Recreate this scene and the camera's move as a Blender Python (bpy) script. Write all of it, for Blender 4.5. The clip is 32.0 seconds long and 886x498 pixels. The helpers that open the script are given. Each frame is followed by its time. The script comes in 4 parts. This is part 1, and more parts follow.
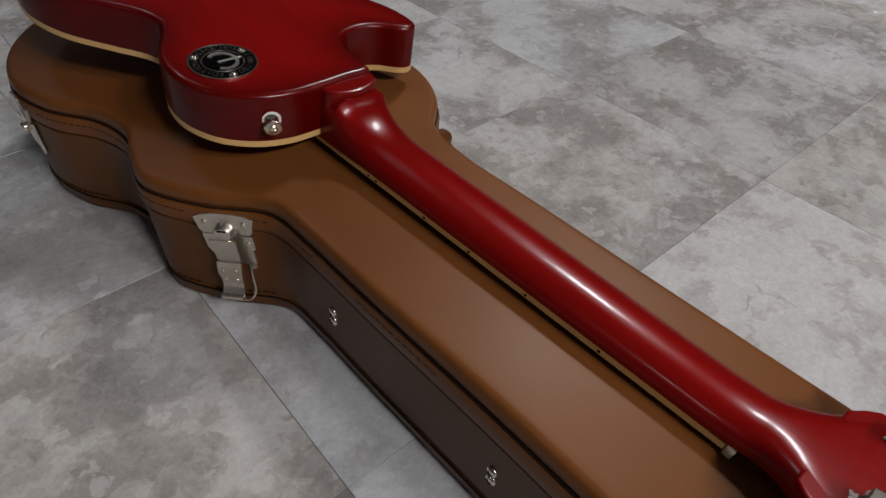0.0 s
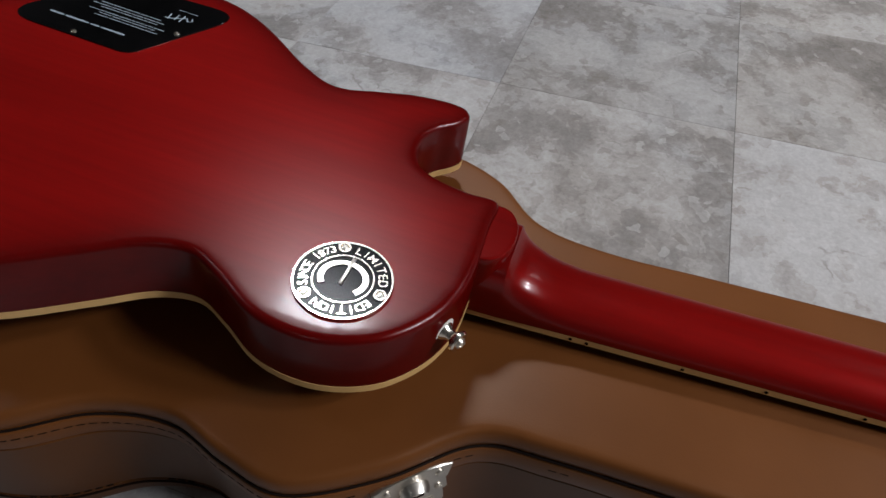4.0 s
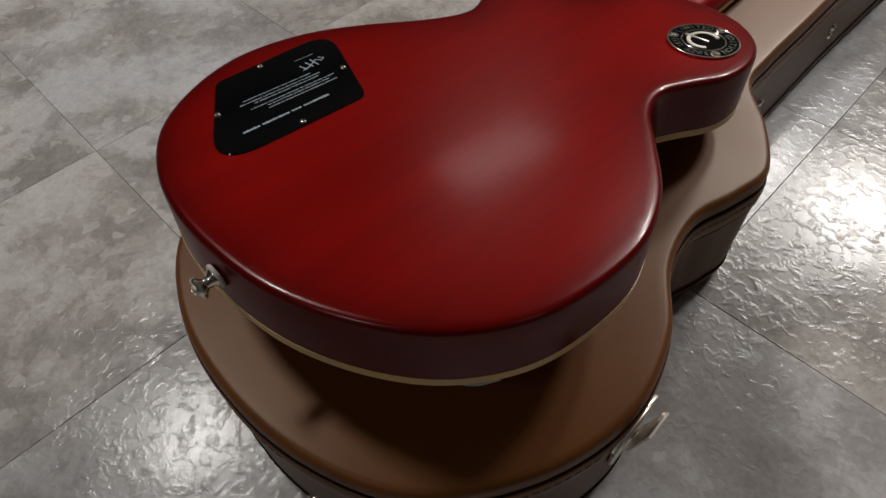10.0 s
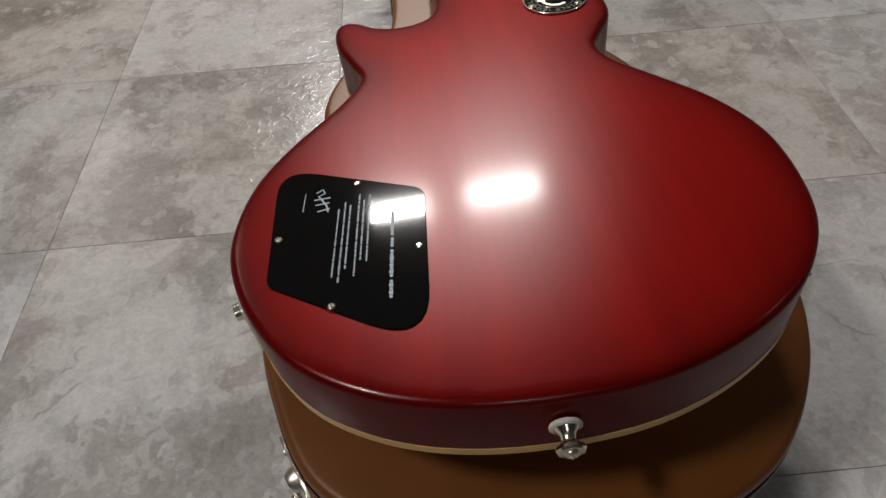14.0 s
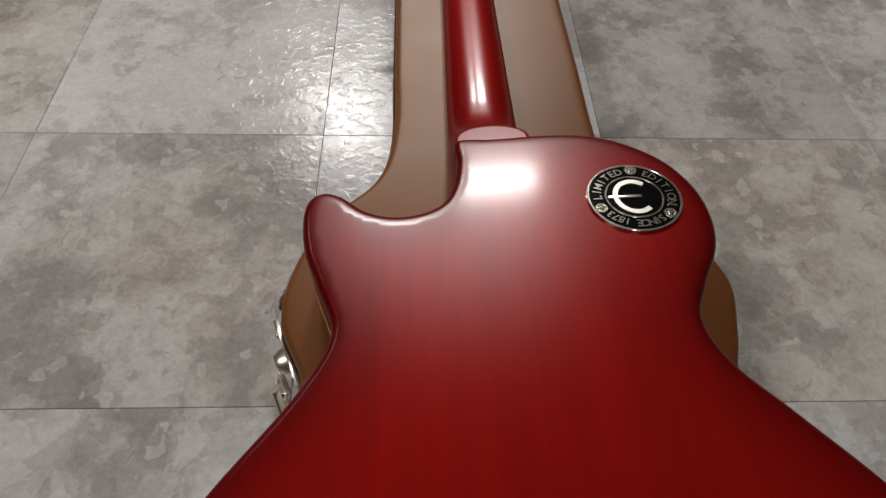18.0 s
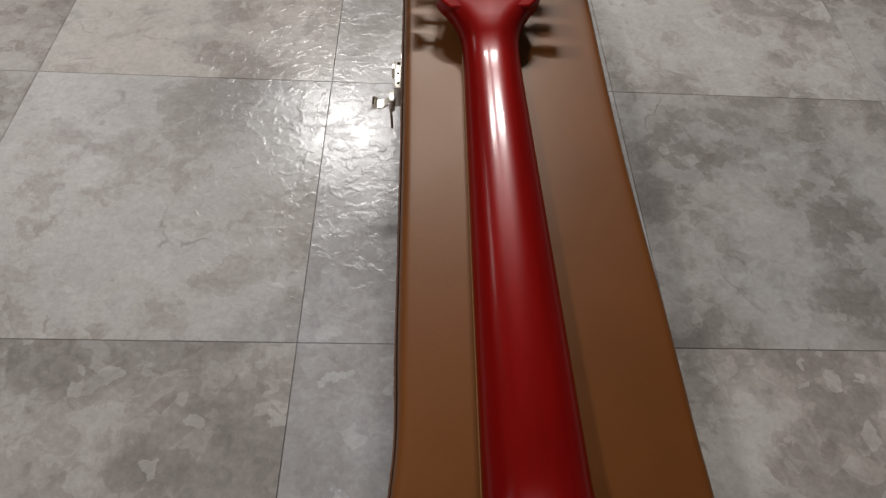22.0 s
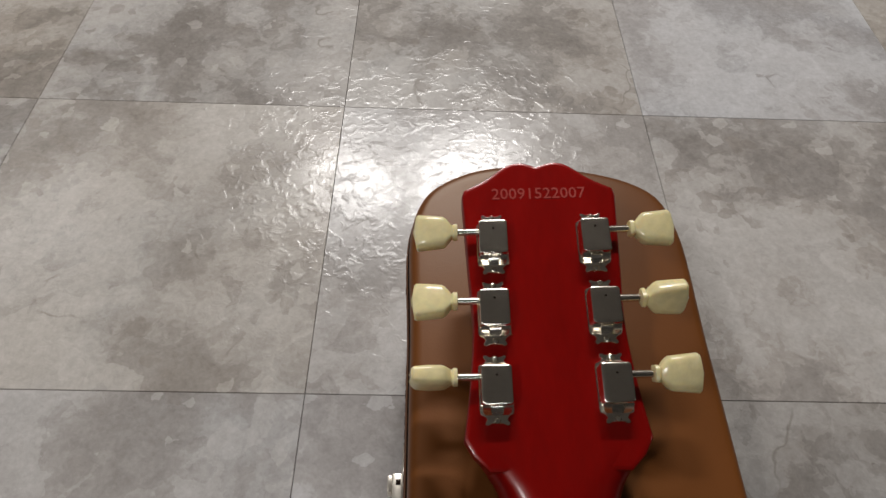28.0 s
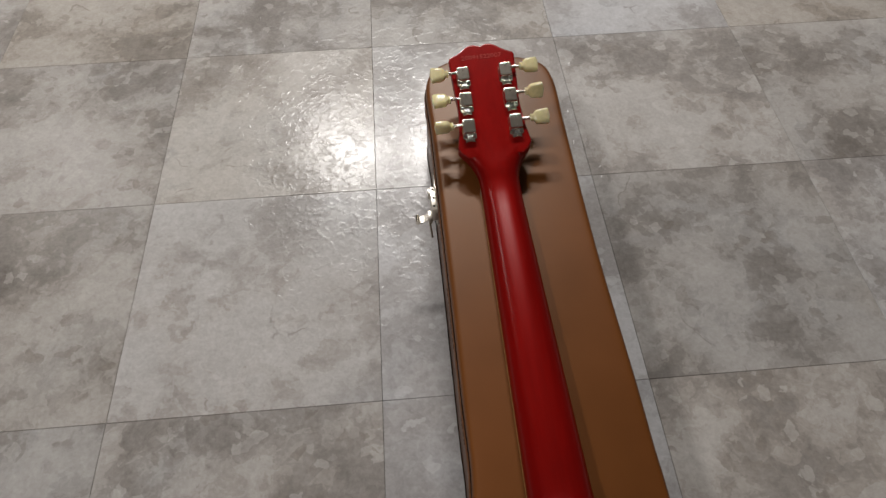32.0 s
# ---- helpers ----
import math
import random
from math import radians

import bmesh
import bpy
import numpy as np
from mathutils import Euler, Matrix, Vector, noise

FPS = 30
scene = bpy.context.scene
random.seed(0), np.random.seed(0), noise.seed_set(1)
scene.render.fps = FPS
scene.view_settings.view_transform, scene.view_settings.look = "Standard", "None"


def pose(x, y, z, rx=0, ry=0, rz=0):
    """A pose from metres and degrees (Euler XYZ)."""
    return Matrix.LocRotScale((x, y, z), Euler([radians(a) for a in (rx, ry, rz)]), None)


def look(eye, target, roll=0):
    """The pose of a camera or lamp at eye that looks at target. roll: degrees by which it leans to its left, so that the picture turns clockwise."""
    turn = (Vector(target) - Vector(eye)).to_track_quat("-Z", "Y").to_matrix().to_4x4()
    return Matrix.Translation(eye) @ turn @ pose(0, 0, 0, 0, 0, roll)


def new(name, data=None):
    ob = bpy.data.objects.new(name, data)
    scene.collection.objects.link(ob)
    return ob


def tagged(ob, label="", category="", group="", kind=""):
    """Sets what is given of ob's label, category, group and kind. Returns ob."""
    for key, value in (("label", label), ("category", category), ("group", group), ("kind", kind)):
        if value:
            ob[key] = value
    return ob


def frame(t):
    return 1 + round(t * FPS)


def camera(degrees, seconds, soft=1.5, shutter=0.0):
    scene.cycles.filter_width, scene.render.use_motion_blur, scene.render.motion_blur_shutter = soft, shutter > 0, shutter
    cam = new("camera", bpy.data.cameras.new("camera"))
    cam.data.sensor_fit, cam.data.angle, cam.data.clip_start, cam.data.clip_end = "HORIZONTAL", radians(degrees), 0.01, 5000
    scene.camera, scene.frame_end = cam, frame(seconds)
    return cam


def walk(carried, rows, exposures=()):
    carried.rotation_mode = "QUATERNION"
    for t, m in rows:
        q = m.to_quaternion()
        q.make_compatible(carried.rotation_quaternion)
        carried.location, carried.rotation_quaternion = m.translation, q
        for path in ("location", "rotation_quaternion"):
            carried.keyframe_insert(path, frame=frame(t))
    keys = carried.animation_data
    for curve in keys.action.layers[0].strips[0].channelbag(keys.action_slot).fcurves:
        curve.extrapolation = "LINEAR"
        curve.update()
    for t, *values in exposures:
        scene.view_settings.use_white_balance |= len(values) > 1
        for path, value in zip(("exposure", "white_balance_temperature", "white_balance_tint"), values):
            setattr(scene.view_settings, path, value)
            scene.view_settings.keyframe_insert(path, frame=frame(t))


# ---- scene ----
cam = camera(71.6, 32.0)
PATH = [
    (0, (0.3983, -0.1068, 0.4394), (-0.4856, -1.0828, -0.7879), 2.24),
    (0.5, (0.3998, -0.1552, 0.4371), (-0.6158, -0.9870, -0.7944), 1.01),
    (1, (0.3859, -0.2075, 0.4578), (-0.7240, -0.9032, -0.7768), 1.59),
    (1.5, (0.3945, -0.2446, 0.4529), (-0.7501, -0.8579, -0.7936), 1.64),
    (2, (0.4064, -0.2930, 0.4570), (-0.7454, -0.8593, -0.8051), 0.43),
    (2.5, (0.4074, -0.3272, 0.4605), (-0.7463, -0.8568, -0.8156), -0.25),
    (3, (0.4012, -0.3659, 0.4599), (-0.7566, -0.8479, -0.8313), 0.09),
    (3.5, (0.4013, -0.4059, 0.4677), (-0.7575, -0.8350, -0.8412), 0.76),
    (4, (0.4064, -0.4526, 0.4628), (-0.7432, -0.8255, -0.8711), 1.62),
    (4.5, (0.4197, -0.4825, 0.4617), (-0.7098, -0.7751, -0.9089), 2.17),
    (6.5, (0.4242, -0.6634, 0.4984), (-0.6965, -0.6806, -0.9100), -2.24),
    (7, (0.4377, -0.7208, 0.5030), (-0.6765, -0.6635, -0.9096), -2.91),
    (7.5, (0.4344, -0.7757, 0.4959), (-0.6611, -0.6378, -0.9256), -3.81),
    (8, (0.4371, -0.8180, 0.4809), (-0.6434, -0.5921, -0.9409), -4.22),
    (8.5, (0.4506, -0.8739, 0.4774), (-0.5993, -0.5649, -0.9517), -4.39),
    (9, (0.4524, -0.9133, 0.4884), (-0.5577, -0.4783, -0.9365), -4.15),
    (9.5, (0.4326, -0.9536, 0.4845), (-0.5291, -0.3677, -0.9197), -4.96),
    (10, (0.3864, -0.9904, 0.4907), (-0.4346, -0.2518, -0.9307), -3.80),
    (10.5, (0.3387, -1.0410, 0.4831), (-0.3947, -0.1799, -0.9171), -2.70),
    (11, (0.2887, -1.0970, 0.5126), (-0.3193, -0.1613, -0.8998), -3.16),
    (12, (0.2092, -1.1116, 0.5070), (0.0118, 0.0047, -0.8913), -3.67),
    (12.5, (0.1729, -1.1038, 0.5071), (0.1229, 0.0313, -0.8890), -3.73),
    (13, (0.1214, -1.0861, 0.4942), (0.1231, 0.0502, -0.9018), -4.85),
    (13.5, (0.1077, -1.0726, 0.4837), (0.1258, 0.0653, -0.9109), -5.12),
    (14, (0.1024, -1.0573, 0.4875), (0.1339, 0.0817, -0.9059), -4.10),
    (14.5, (0.0976, -1.0253, 0.5192), (0.1462, 0.1051, -0.8808), -2.59),
    (15, (0.1068, -0.9777, 0.5302), (0.1753, 0.1335, -0.8842), -1.29),
    (15.5, (0.1035, -0.9367, 0.5173), (0.1855, 0.1595, -0.9080), -0.60),
    (17.5, (0.1093, -0.8274, 0.4807), (0.1999, 0.2153, -0.9838), 1.57),
    (18, (0.1018, -0.7914, 0.4786), (0.1773, 0.2418, -0.9934), 3.48),
    (18.5, (0.1009, -0.7554, 0.4778), (0.1798, 0.2618, -1.0051), 4.69),
    (19, (0.1045, -0.7183, 0.4672), (0.1628, 0.3021, -1.0145), 3.98),
    (19.5, (0.0994, -0.6786, 0.4561), (0.1590, 0.3635, -1.0104), 4.81),
    (20, (0.0839, -0.6502, 0.4473), (0.1504, 0.3991, -1.0137), 5.50),
    (20.5, (0.0791, -0.6048, 0.4576), (0.1791, 0.3953, -1.0357), 6.02),
    (21, (0.0792, -0.5701, 0.4629), (0.1727, 0.4029, -1.0485), 5.37),
    (21.5, (0.0852, -0.5441, 0.4597), (0.1721, 0.4472, -1.0402), 5.09),
    (22, (0.0891, -0.5157, 0.4510), (0.1803, 0.4877, -1.0406), 5.57),
    (22.5, (0.0823, -0.4810, 0.4363), (0.1906, 0.5341, -1.0462), 6.26),
    (23, (0.0805, -0.4504, 0.4360), (0.1737, 0.5903, -1.0296), 5.48),
    (23.5, (0.0762, -0.4136, 0.4323), (0.1672, 0.6248, -1.0351), 5.48),
    (24, (0.0759, -0.3773, 0.4272), (0.1705, 0.6609, -1.0402), 5.45),
    (24.5, (0.0782, -0.3485, 0.4225), (0.1654, 0.6882, -1.0464), 5.38),
    (26.5, (0.0788, -0.2337, 0.4025), (0.1375, 0.7941, -1.0740), 3.97),
    (27, (0.0807, -0.2067, 0.4072), (0.1395, 0.8237, -1.0675), 3.91),
    (27.5, (0.0840, -0.1824, 0.4181), (0.1361, 0.8527, -1.0535), 3.65),
    (28, (0.0859, -0.1710, 0.4285), (0.1345, 0.8668, -1.0414), 3.47),
    (28.5, (0.0887, -0.1642, 0.4549), (0.1353, 0.8731, -1.0154), 3.23),
    (29, (0.0882, -0.1724, 0.4855), (0.1398, 0.8696, -0.9814), 1.61),
    (29.5, (0.0854, -0.2122, 0.5170), (0.1371, 0.8192, -0.9573), -0.11),
    (30, (0.0819, -0.2670, 0.5560), (0.1364, 0.7475, -0.9299), -0.96),
    (30.5, (0.0754, -0.3295, 0.6049), (0.1328, 0.6832, -0.8821), -1.35),
    (31, (0.0620, -0.4187, 0.6290), (0.1263, 0.5861, -0.8630), -1.19),
    (31.5, (0.0548, -0.4845, 0.6458), (0.1237, 0.5090, -0.8537), -0.73),
    (32, (0.0512, -0.5476, 0.6692), (0.1260, 0.4414, -0.8329), -0.50),
]
# seconds, stops, kelvin, tint
EXPOSURES = [
    (0, 0.14, 6150, 10),
    (4.5, 0.22, 5920, 10),
    (7, 0.05, 6350, 10),
    (10, 0.02, 6600, 10),
    (13, 0.16, 6600, 10),
    (18, 0.05, 6550, 10),
    (24, -0.16, 6450, 10),
    (30, -0.22, 6580, 10),
    (32, -0.12, 6550, 10),
]
walk(cam, [(t, look(eye, target, roll)) for t, eye, target, roll in PATH], EXPOSURES)
# == place ==
from mathutils.geometry import delaunay_2d_cdt

# ---------------------------------------------------------------- light
world = bpy.data.worlds.new("room_air")
scene.world = world
world.use_nodes = True
world.node_tree.nodes["Background"].inputs[0].default_value = (0.9, 0.95, 1.0, 1)
world.node_tree.nodes["Background"].inputs[1].default_value = 0.004

CEILING = 2.4
# place of each ceiling panel, its size and its power; none is in view
PANELS = [
    (0.33, 2.28, 0.48, 0.15, 76.0),
    (-0.36, 2.27, 0.40, 0.15, 52.0),
    (-1.32, -1.10, 0.24, 0.38, 28.0),
    # next two: unseen fill lamps, added to brighten the east and south sides
    (2.60, -0.60, 0.14, 0.14, 1.5),
    (0.12, -2.60, 0.40, 0.30, 4.5),
    (-2.05, 2.05, 0.45, 1.0, 7.0),
]
for px, py, sx, sy, watts in PANELS:
    lamp = bpy.data.lights.new("panel_light", "AREA")
    lamp.shape, lamp.size, lamp.size_y, lamp.energy = "RECTANGLE", sx, sy, watts
    lamp.color = (0.88, 0.94, 1.0) if py < -2 else (1.0, 0.97, 0.945)
    ob = new("panel_light", lamp)
    ob.matrix_world = pose(px, py, CEILING - 0.045)


# ---------------------------------------------------------------- materials
def material(name):
    m = bpy.data.materials.new(name)
    m.use_nodes = True
    t = m.node_tree
    return m, t, t.nodes["Principled BSDF"]


def node(t, kind, **values):
    n = t.nodes.new(kind)
    for k, v in values.items():
        n.inputs[k.replace("_", " ")].default_value = v
    return n


def ramp(t, source, stops):
    n = t.nodes.new("ShaderNodeValToRGB")
    e = n.color_ramp.elements
    while len(e) < len(stops):
        e.new(0.5)
    for el, (at, col) in zip(e, stops):
        el.position, el.color = at, (*col, 1) if len(col) == 3 else col
    t.links.new(source, n.inputs[0])
    return n.outputs[0]


def grey(v):
    return (v, v, v)


def mix(t, fac, a, b, how="MIX"):
    n = t.nodes.new("ShaderNodeMix")
    n.data_type, n.blend_type = "RGBA", how
    for s, i in ((fac, 0), (a, 6), (b, 7)):
        if hasattr(s, "is_output"):
            t.links.new(s, n.inputs[i])
        else:
            n.inputs[i].default_value = s if i == 0 else (*s, 1)
    return n.outputs[2]


def bump(t, b, height, strength, distance):
    n = node(t, "ShaderNodeBump", Strength=strength, Distance=distance)
    t.links.new(height, n.inputs["Height"])
    t.links.new(n.outputs[0], b.inputs["Normal"])
    return n


def coords(t, scale=(1, 1, 1), out="Object"):
    c = t.nodes.new("ShaderNodeTexCoord")
    m = t.nodes.new("ShaderNodeMapping")
    m.inputs["Scale"].default_value = scale
    t.links.new(c.outputs[out], m.inputs[0])
    return m.outputs[0]


def noise_of(t, vec, scale, detail=4.0, rough=0.55, warp=0.0):
    n = node(t, "ShaderNodeTexNoise", Scale=scale, Detail=detail, Roughness=rough, Distortion=warp)
    t.links.new(vec, n.inputs["Vector"])
    return n.outputs[0]


def plain(name, col, rough, metal=0.0, wear=0.12, scale=60.0, relief=0.0, coat=0.0, spec=0.5):
    """A plain surface with two scales of slight unevenness in colour and gloss."""
    m, t, b = material(name)
    v = coords(t)
    big, fine = noise_of(t, v, scale * 0.2, 3), noise_of(t, v, scale * 4, 5)
    both = mix(t, 0.4, big, fine)
    lo, hi = tuple(c * (1 - wear) for c in col), tuple(min(1, c * (1 + wear)) for c in col)
    t.links.new(ramp(t, both, [(0.3, lo), (0.7, hi)]), b.inputs["Base Color"])
    t.links.new(ramp(t, both, [(0.3, grey(rough * 0.85)), (0.7, grey(min(1, rough * 1.15)))]), b.inputs["Roughness"])
    b.inputs["Metallic"].default_value = metal
    b.inputs["Coat Weight"].default_value = coat
    b.inputs["Coat Roughness"].default_value = 0.05
    b.inputs["Specular IOR Level"].default_value = spec
    if relief:
        bump(t, b, fine, 0.4, relief)
    return m


def cherry_lacquer(name, sheen, polish, depth, satin, streaks):
    """Dark cherry stain on straight-grained mahogany under a clear lacquer of some polish."""
    m, t, b = material(name)
    v = coords(t, (1, 0.05, 1))
    grain = noise_of(t, v, 260, 5, 0.6)
    streak = noise_of(t, v, 40, 3, 0.5, 0.4)
    cloud = noise_of(t, coords(t, (1, 0.35, 1)), 9, 3)
    c = mix(t, 0.5, ramp(t, grain, [(0.3, (0.175, 0.0024, 0.0018)), (0.7, (0.240, 0.0036, 0.0027))]),
            ramp(t, streak, [(0.3, (0.155, 0.0020, 0.0014)), (0.75, (0.265, 0.0044, 0.0032))]))
    c = mix(t, 1.0, c, ramp(t, cloud, [(0.3, grey(0.86)), (0.7, grey(1.0))]), "MULTIPLY")
    c = mix(t, 1.0, c, grey(depth), "MULTIPLY")
    # stain darkened towards rim and heel, with the shade there painted in
    shade_mask = t.nodes.new("ShaderNodeAttribute")
    shade_mask.attribute_name = "edge_shade"
    c = mix(t, 1.0, c, ramp(t, shade_mask.outputs["Fac"], [(0.0, grey(1.0)), (0.4, (0.92, 0.88, 0.88)), (0.8, (0.70, 0.62, 0.62)), (1.0, (0.46, 0.38, 0.38))]), "MULTIPLY")
    t.links.new(c, b.inputs["Base Color"])
    t.links.new(ramp(t, cloud, [(0.3, grey(0.30)), (0.7, grey(0.35))]), b.inputs["Roughness"])
    b.inputs["Specular IOR Level"].default_value = 0.03
    b.inputs["Coat Weight"].default_value = sheen
    b.inputs["Coat Roughness"].default_value = polish
    bump(t, b, mix(t, 0.5, grain, streak), streaks, 0.0006)
    # the stained wood under the lacquer gleams red towards the light
    gleam = t.nodes.new("ShaderNodeBsdfGlossy")
    gleam.inputs["Roughness"].default_value = 0.55
    t.links.new(mix(t, 1.0, c, (3.2, 3.0, 3.0), "MULTIPLY"), gleam.inputs["Color"])
    both = t.nodes.new("ShaderNodeMixShader")
    both.inputs[0].default_value = 0.12
    t.links.new(b.outputs[0], both.inputs[1])
    t.links.new(gleam.outputs[0], both.inputs[2])
    # satin bloom of the finely rubbed surface round a highlight
    bloom = t.nodes.new("ShaderNodeBsdfGlossy")
    bloom.distribution = "BECKMANN"
    bloom.inputs["Roughness"].default_value = 0.30
    bloom.inputs["Color"].default_value = (1, 0.97, 0.95, 1)
    rubbed = t.nodes.new("ShaderNodeMixShader")
    rubbed.inputs[0].default_value = satin
    t.links.new(both.outputs[0], rubbed.inputs[1])
    t.links.new(bloom.outputs[0], rubbed.inputs[2])
    t.links.new(rubbed.outputs[0], t.nodes["Material Output"].inputs[0])
    return m


def case_vinyl(name, col, rough):
    """Brown leather-grained vinyl covering."""
    m, t, b = material(name)
    v = coords(t)
    cells = t.nodes.new("ShaderNodeTexVoronoi")
    cells.inputs["Scale"].default_value = 900
    t.links.new(v, cells.inputs["Vector"])
    cloud, fine = noise_of(t, v, 7, 4), noise_of(t, v, 500, 4)
    lo, hi = tuple(c * 0.82 for c in col), tuple(c * 1.14 for c in col)
    t.links.new(ramp(t, cloud, [(0.3, lo), (0.7, hi)]), b.inputs["Base Color"])
    t.links.new(ramp(t, cloud, [(0.3, grey(rough * 0.9)), (0.7, grey(rough * 1.12))]), b.inputs["Roughness"])
    b.inputs["Specular IOR Level"].default_value = 0.31
    b.inputs["Specular Tint"].default_value = (1.0, 0.87, 0.72, 1)
    bump(t, b, mix(t, 0.5, cells.outputs["Distance"], fine), 0.14, 0.0004)
    return m


def moved_by(t, vec, other, amount):
    """A vector pushed by a noise colour."""
    n = t.nodes.new("ShaderNodeVectorMath")
    n.operation = "MULTIPLY_ADD"
    n.inputs[1].default_value = (amount, amount, amount)
    t.links.new(other, n.inputs[0])
    t.links.new(vec, n.inputs[2])
    return n.outputs[0]


def cells_of(t, vec, scale, feature="F1"):
    n = t.nodes.new("ShaderNodeTexVoronoi")
    n.feature = feature
    n.inputs["Scale"].default_value = scale
    t.links.new(vec, n.inputs["Vector"])
    return n


def first_of(t, colour):
    n = t.nodes.new("ShaderNodeSeparateXYZ")
    t.links.new(colour, n.inputs[0])
    return n.outputs[0]


def stone_vinyl():
    """Printed stone floor tile with an embossed satin wear layer; each tile shows another piece of the print.
    The tile's own colour tints its print, and its alpha says how mottled the print is."""
    m, t, b = material("stone_vinyl")
    info = t.nodes.new("ShaderNodeObjectInfo")
    geo = t.nodes.new("ShaderNodeNewGeometry")
    add = node(t, "ShaderNodeMath")
    t.links.new(info.outputs["Random"], add.inputs[0])
    t.links.new(geo.outputs["Random Per Island"], add.inputs[1])
    far = node(t, "ShaderNodeMath")
    far.operation = "MULTIPLY"
    far.inputs[1].default_value = 53.0
    t.links.new(add.outputs[0], far.inputs[0])
    shift = t.nodes.new("ShaderNodeCombineXYZ")
    t.links.new(far.outputs[0], shift.inputs[2])
    t.links.new(far.outputs[0], shift.inputs[0])
    at = t.nodes.new("ShaderNodeVectorMath")
    t.links.new(coords(t), at.inputs[0])
    t.links.new(shift.outputs[0], at.inputs[1])
    v = at.outputs[0]
    warp = t.nodes.new("ShaderNodeTexNoise")
    warp.inputs["Scale"].default_value, warp.inputs["Detail"].default_value = 55, 5
    t.links.new(v, warp.inputs["Vector"])
    bent = moved_by(t, v, warp.outputs["Color"], 0.021)
    drift = t.nodes.new("ShaderNodeTexNoise")
    drift.inputs["Scale"].default_value, drift.inputs["Detail"].default_value = 7, 3
    t.links.new(v, drift.inputs["Vector"])
    swept = moved_by(t, bent, drift.outputs["Color"], 0.07)
    # flakes: chips of three sizes, each with a shade of its own, crowd together where the cloud is dark
    large, small, tiny = cells_of(t, swept, 34), cells_of(t, bent, 85), cells_of(t, bent, 190)
    soft = noise_of(t, swept, 6.5, 10, 0.60)
    chips = mix(t, 0.38, first_of(t, large.outputs["Color"]), mix(t, 0.40, first_of(t, small.outputs["Color"]), first_of(t, tiny.outputs["Color"])))
    patch = mix(t, 0.32, ramp(t, soft, [(0.30, grey(0)), (0.70, grey(1))]), chips)
    tone = noise_of(t, v, 3.2, 4, 0.5, 0.4)
    blot = noise_of(t, v, 13, 10, 0.70, 0.25)
    fine = noise_of(t, bent, 75, 6, 0.7)
    speck = noise_of(t, v, 210, 4, 0.7)
    c = ramp(t, tone, [(0.30, (0.378, 0.344, 0.312)), (0.48, (0.408, 0.384, 0.360)), (0.60, (0.408, 0.396, 0.384)), (0.72, (0.430, 0.398, 0.364))])
    # slow shading inside the cloud, then its broken edge
    c = mix(t, ramp(t, soft, [(0.42, grey(0)), (0.70, grey(0.68))]), c, (0.285, 0.255, 0.228))
    dark = mix(t, 1.0, ramp(t, patch, [(0.530, grey(0)), (0.560, grey(0.45)), (0.63, grey(0.60)), (0.67, grey(0.95))]), info.outputs["Alpha"], "MULTIPLY")
    c = mix(t, dark, c, mix(t, chips, (0.180, 0.162, 0.147), (0.305, 0.282, 0.262)))
    pale = ramp(t, patch, [(0.32, grey(0.75)), (0.36, grey(0.50)), (0.43, grey(0.42)), (0.46, grey(0))])
    c = mix(t, pale, c, mix(t, chips, (0.440, 0.418, 0.396), (0.560, 0.536, 0.512)))
    # grains scattered singly, dark and pale
    crowd = ramp(t, noise_of(t, v, 11, 3, 0.6), [(0.48, grey(0)), (0.60, grey(1))])
    grain = mix(t, 1.0, ramp(t, first_of(t, small.outputs["Color"]), [(0.84, grey(0)), (0.89, grey(0.42))]), crowd, "MULTIPLY")
    c = mix(t, mix(t, 1.0, grain, info.outputs["Alpha"], "MULTIPLY"), c, (0.235, 0.205, 0.178))
    lone = mix(t, 1.0, ramp(t, first_of(t, small.outputs["Color"]), [(0.035, grey(0.45)), (0.06, grey(0))]), ramp(t, soft, [(0.46, grey(0)), (0.52, grey(1))]), "MULTIPLY")
    c = mix(t, lone, c, (0.510, 0.485, 0.458))
    # thin broken cracks
    seam = cells_of(t, moved_by(t, bent, drift.outputs["Color"], 0.20), 5.5, "DISTANCE_TO_EDGE")
    crack = mix(t, 1.0, ramp(t, seam.outputs["Distance"], [(0.003, grey(0.55)), (0.010, grey(0))]), ramp(t, noise_of(t, v, 14, 2), [(0.60, grey(0)), (0.65, grey(1))]), "MULTIPLY")
    c = mix(t, crack, c, (0.215, 0.190, 0.165))
    c = mix(t, 0.35, c, ramp(t, speck, [(0.3, grey(0.30)), (0.7, grey(0.70))]), "SOFT_LIGHT")
    c = mix(t, 0.50, c, ramp(t, fine, [(0.3, grey(0.32)), (0.7, grey(0.68))]), "SOFT_LIGHT")
    tint = ramp(t, add.outputs[0], [(0.0, (1.02, 1.0, 0.97)), (0.3, (0.98, 0.99, 1.01)), (0.5, (1.02, 1.01, 0.99)), (0.75, (0.95, 0.94, 0.93)), (1.0, (1.0, 1.01, 1.03))])
    c = mix(t, 1.0, c, tint, "MULTIPLY")
    c = mix(t, 1.0, c, info.outputs["Color"], "MULTIPLY")
    t.links.new(c, b.inputs["Base Color"])
    t.links.new(ramp(t, blot, [(0.35, grey(0.17)), (0.65, grey(0.24))]), b.inputs["Roughness"])
    b.inputs["Specular IOR Level"].default_value = 0.24
    ridge = ramp(t, noise_of(t, v, 92, 3, 0.5, 0.7), [(0.47, grey(0)), (0.72, grey(1))])
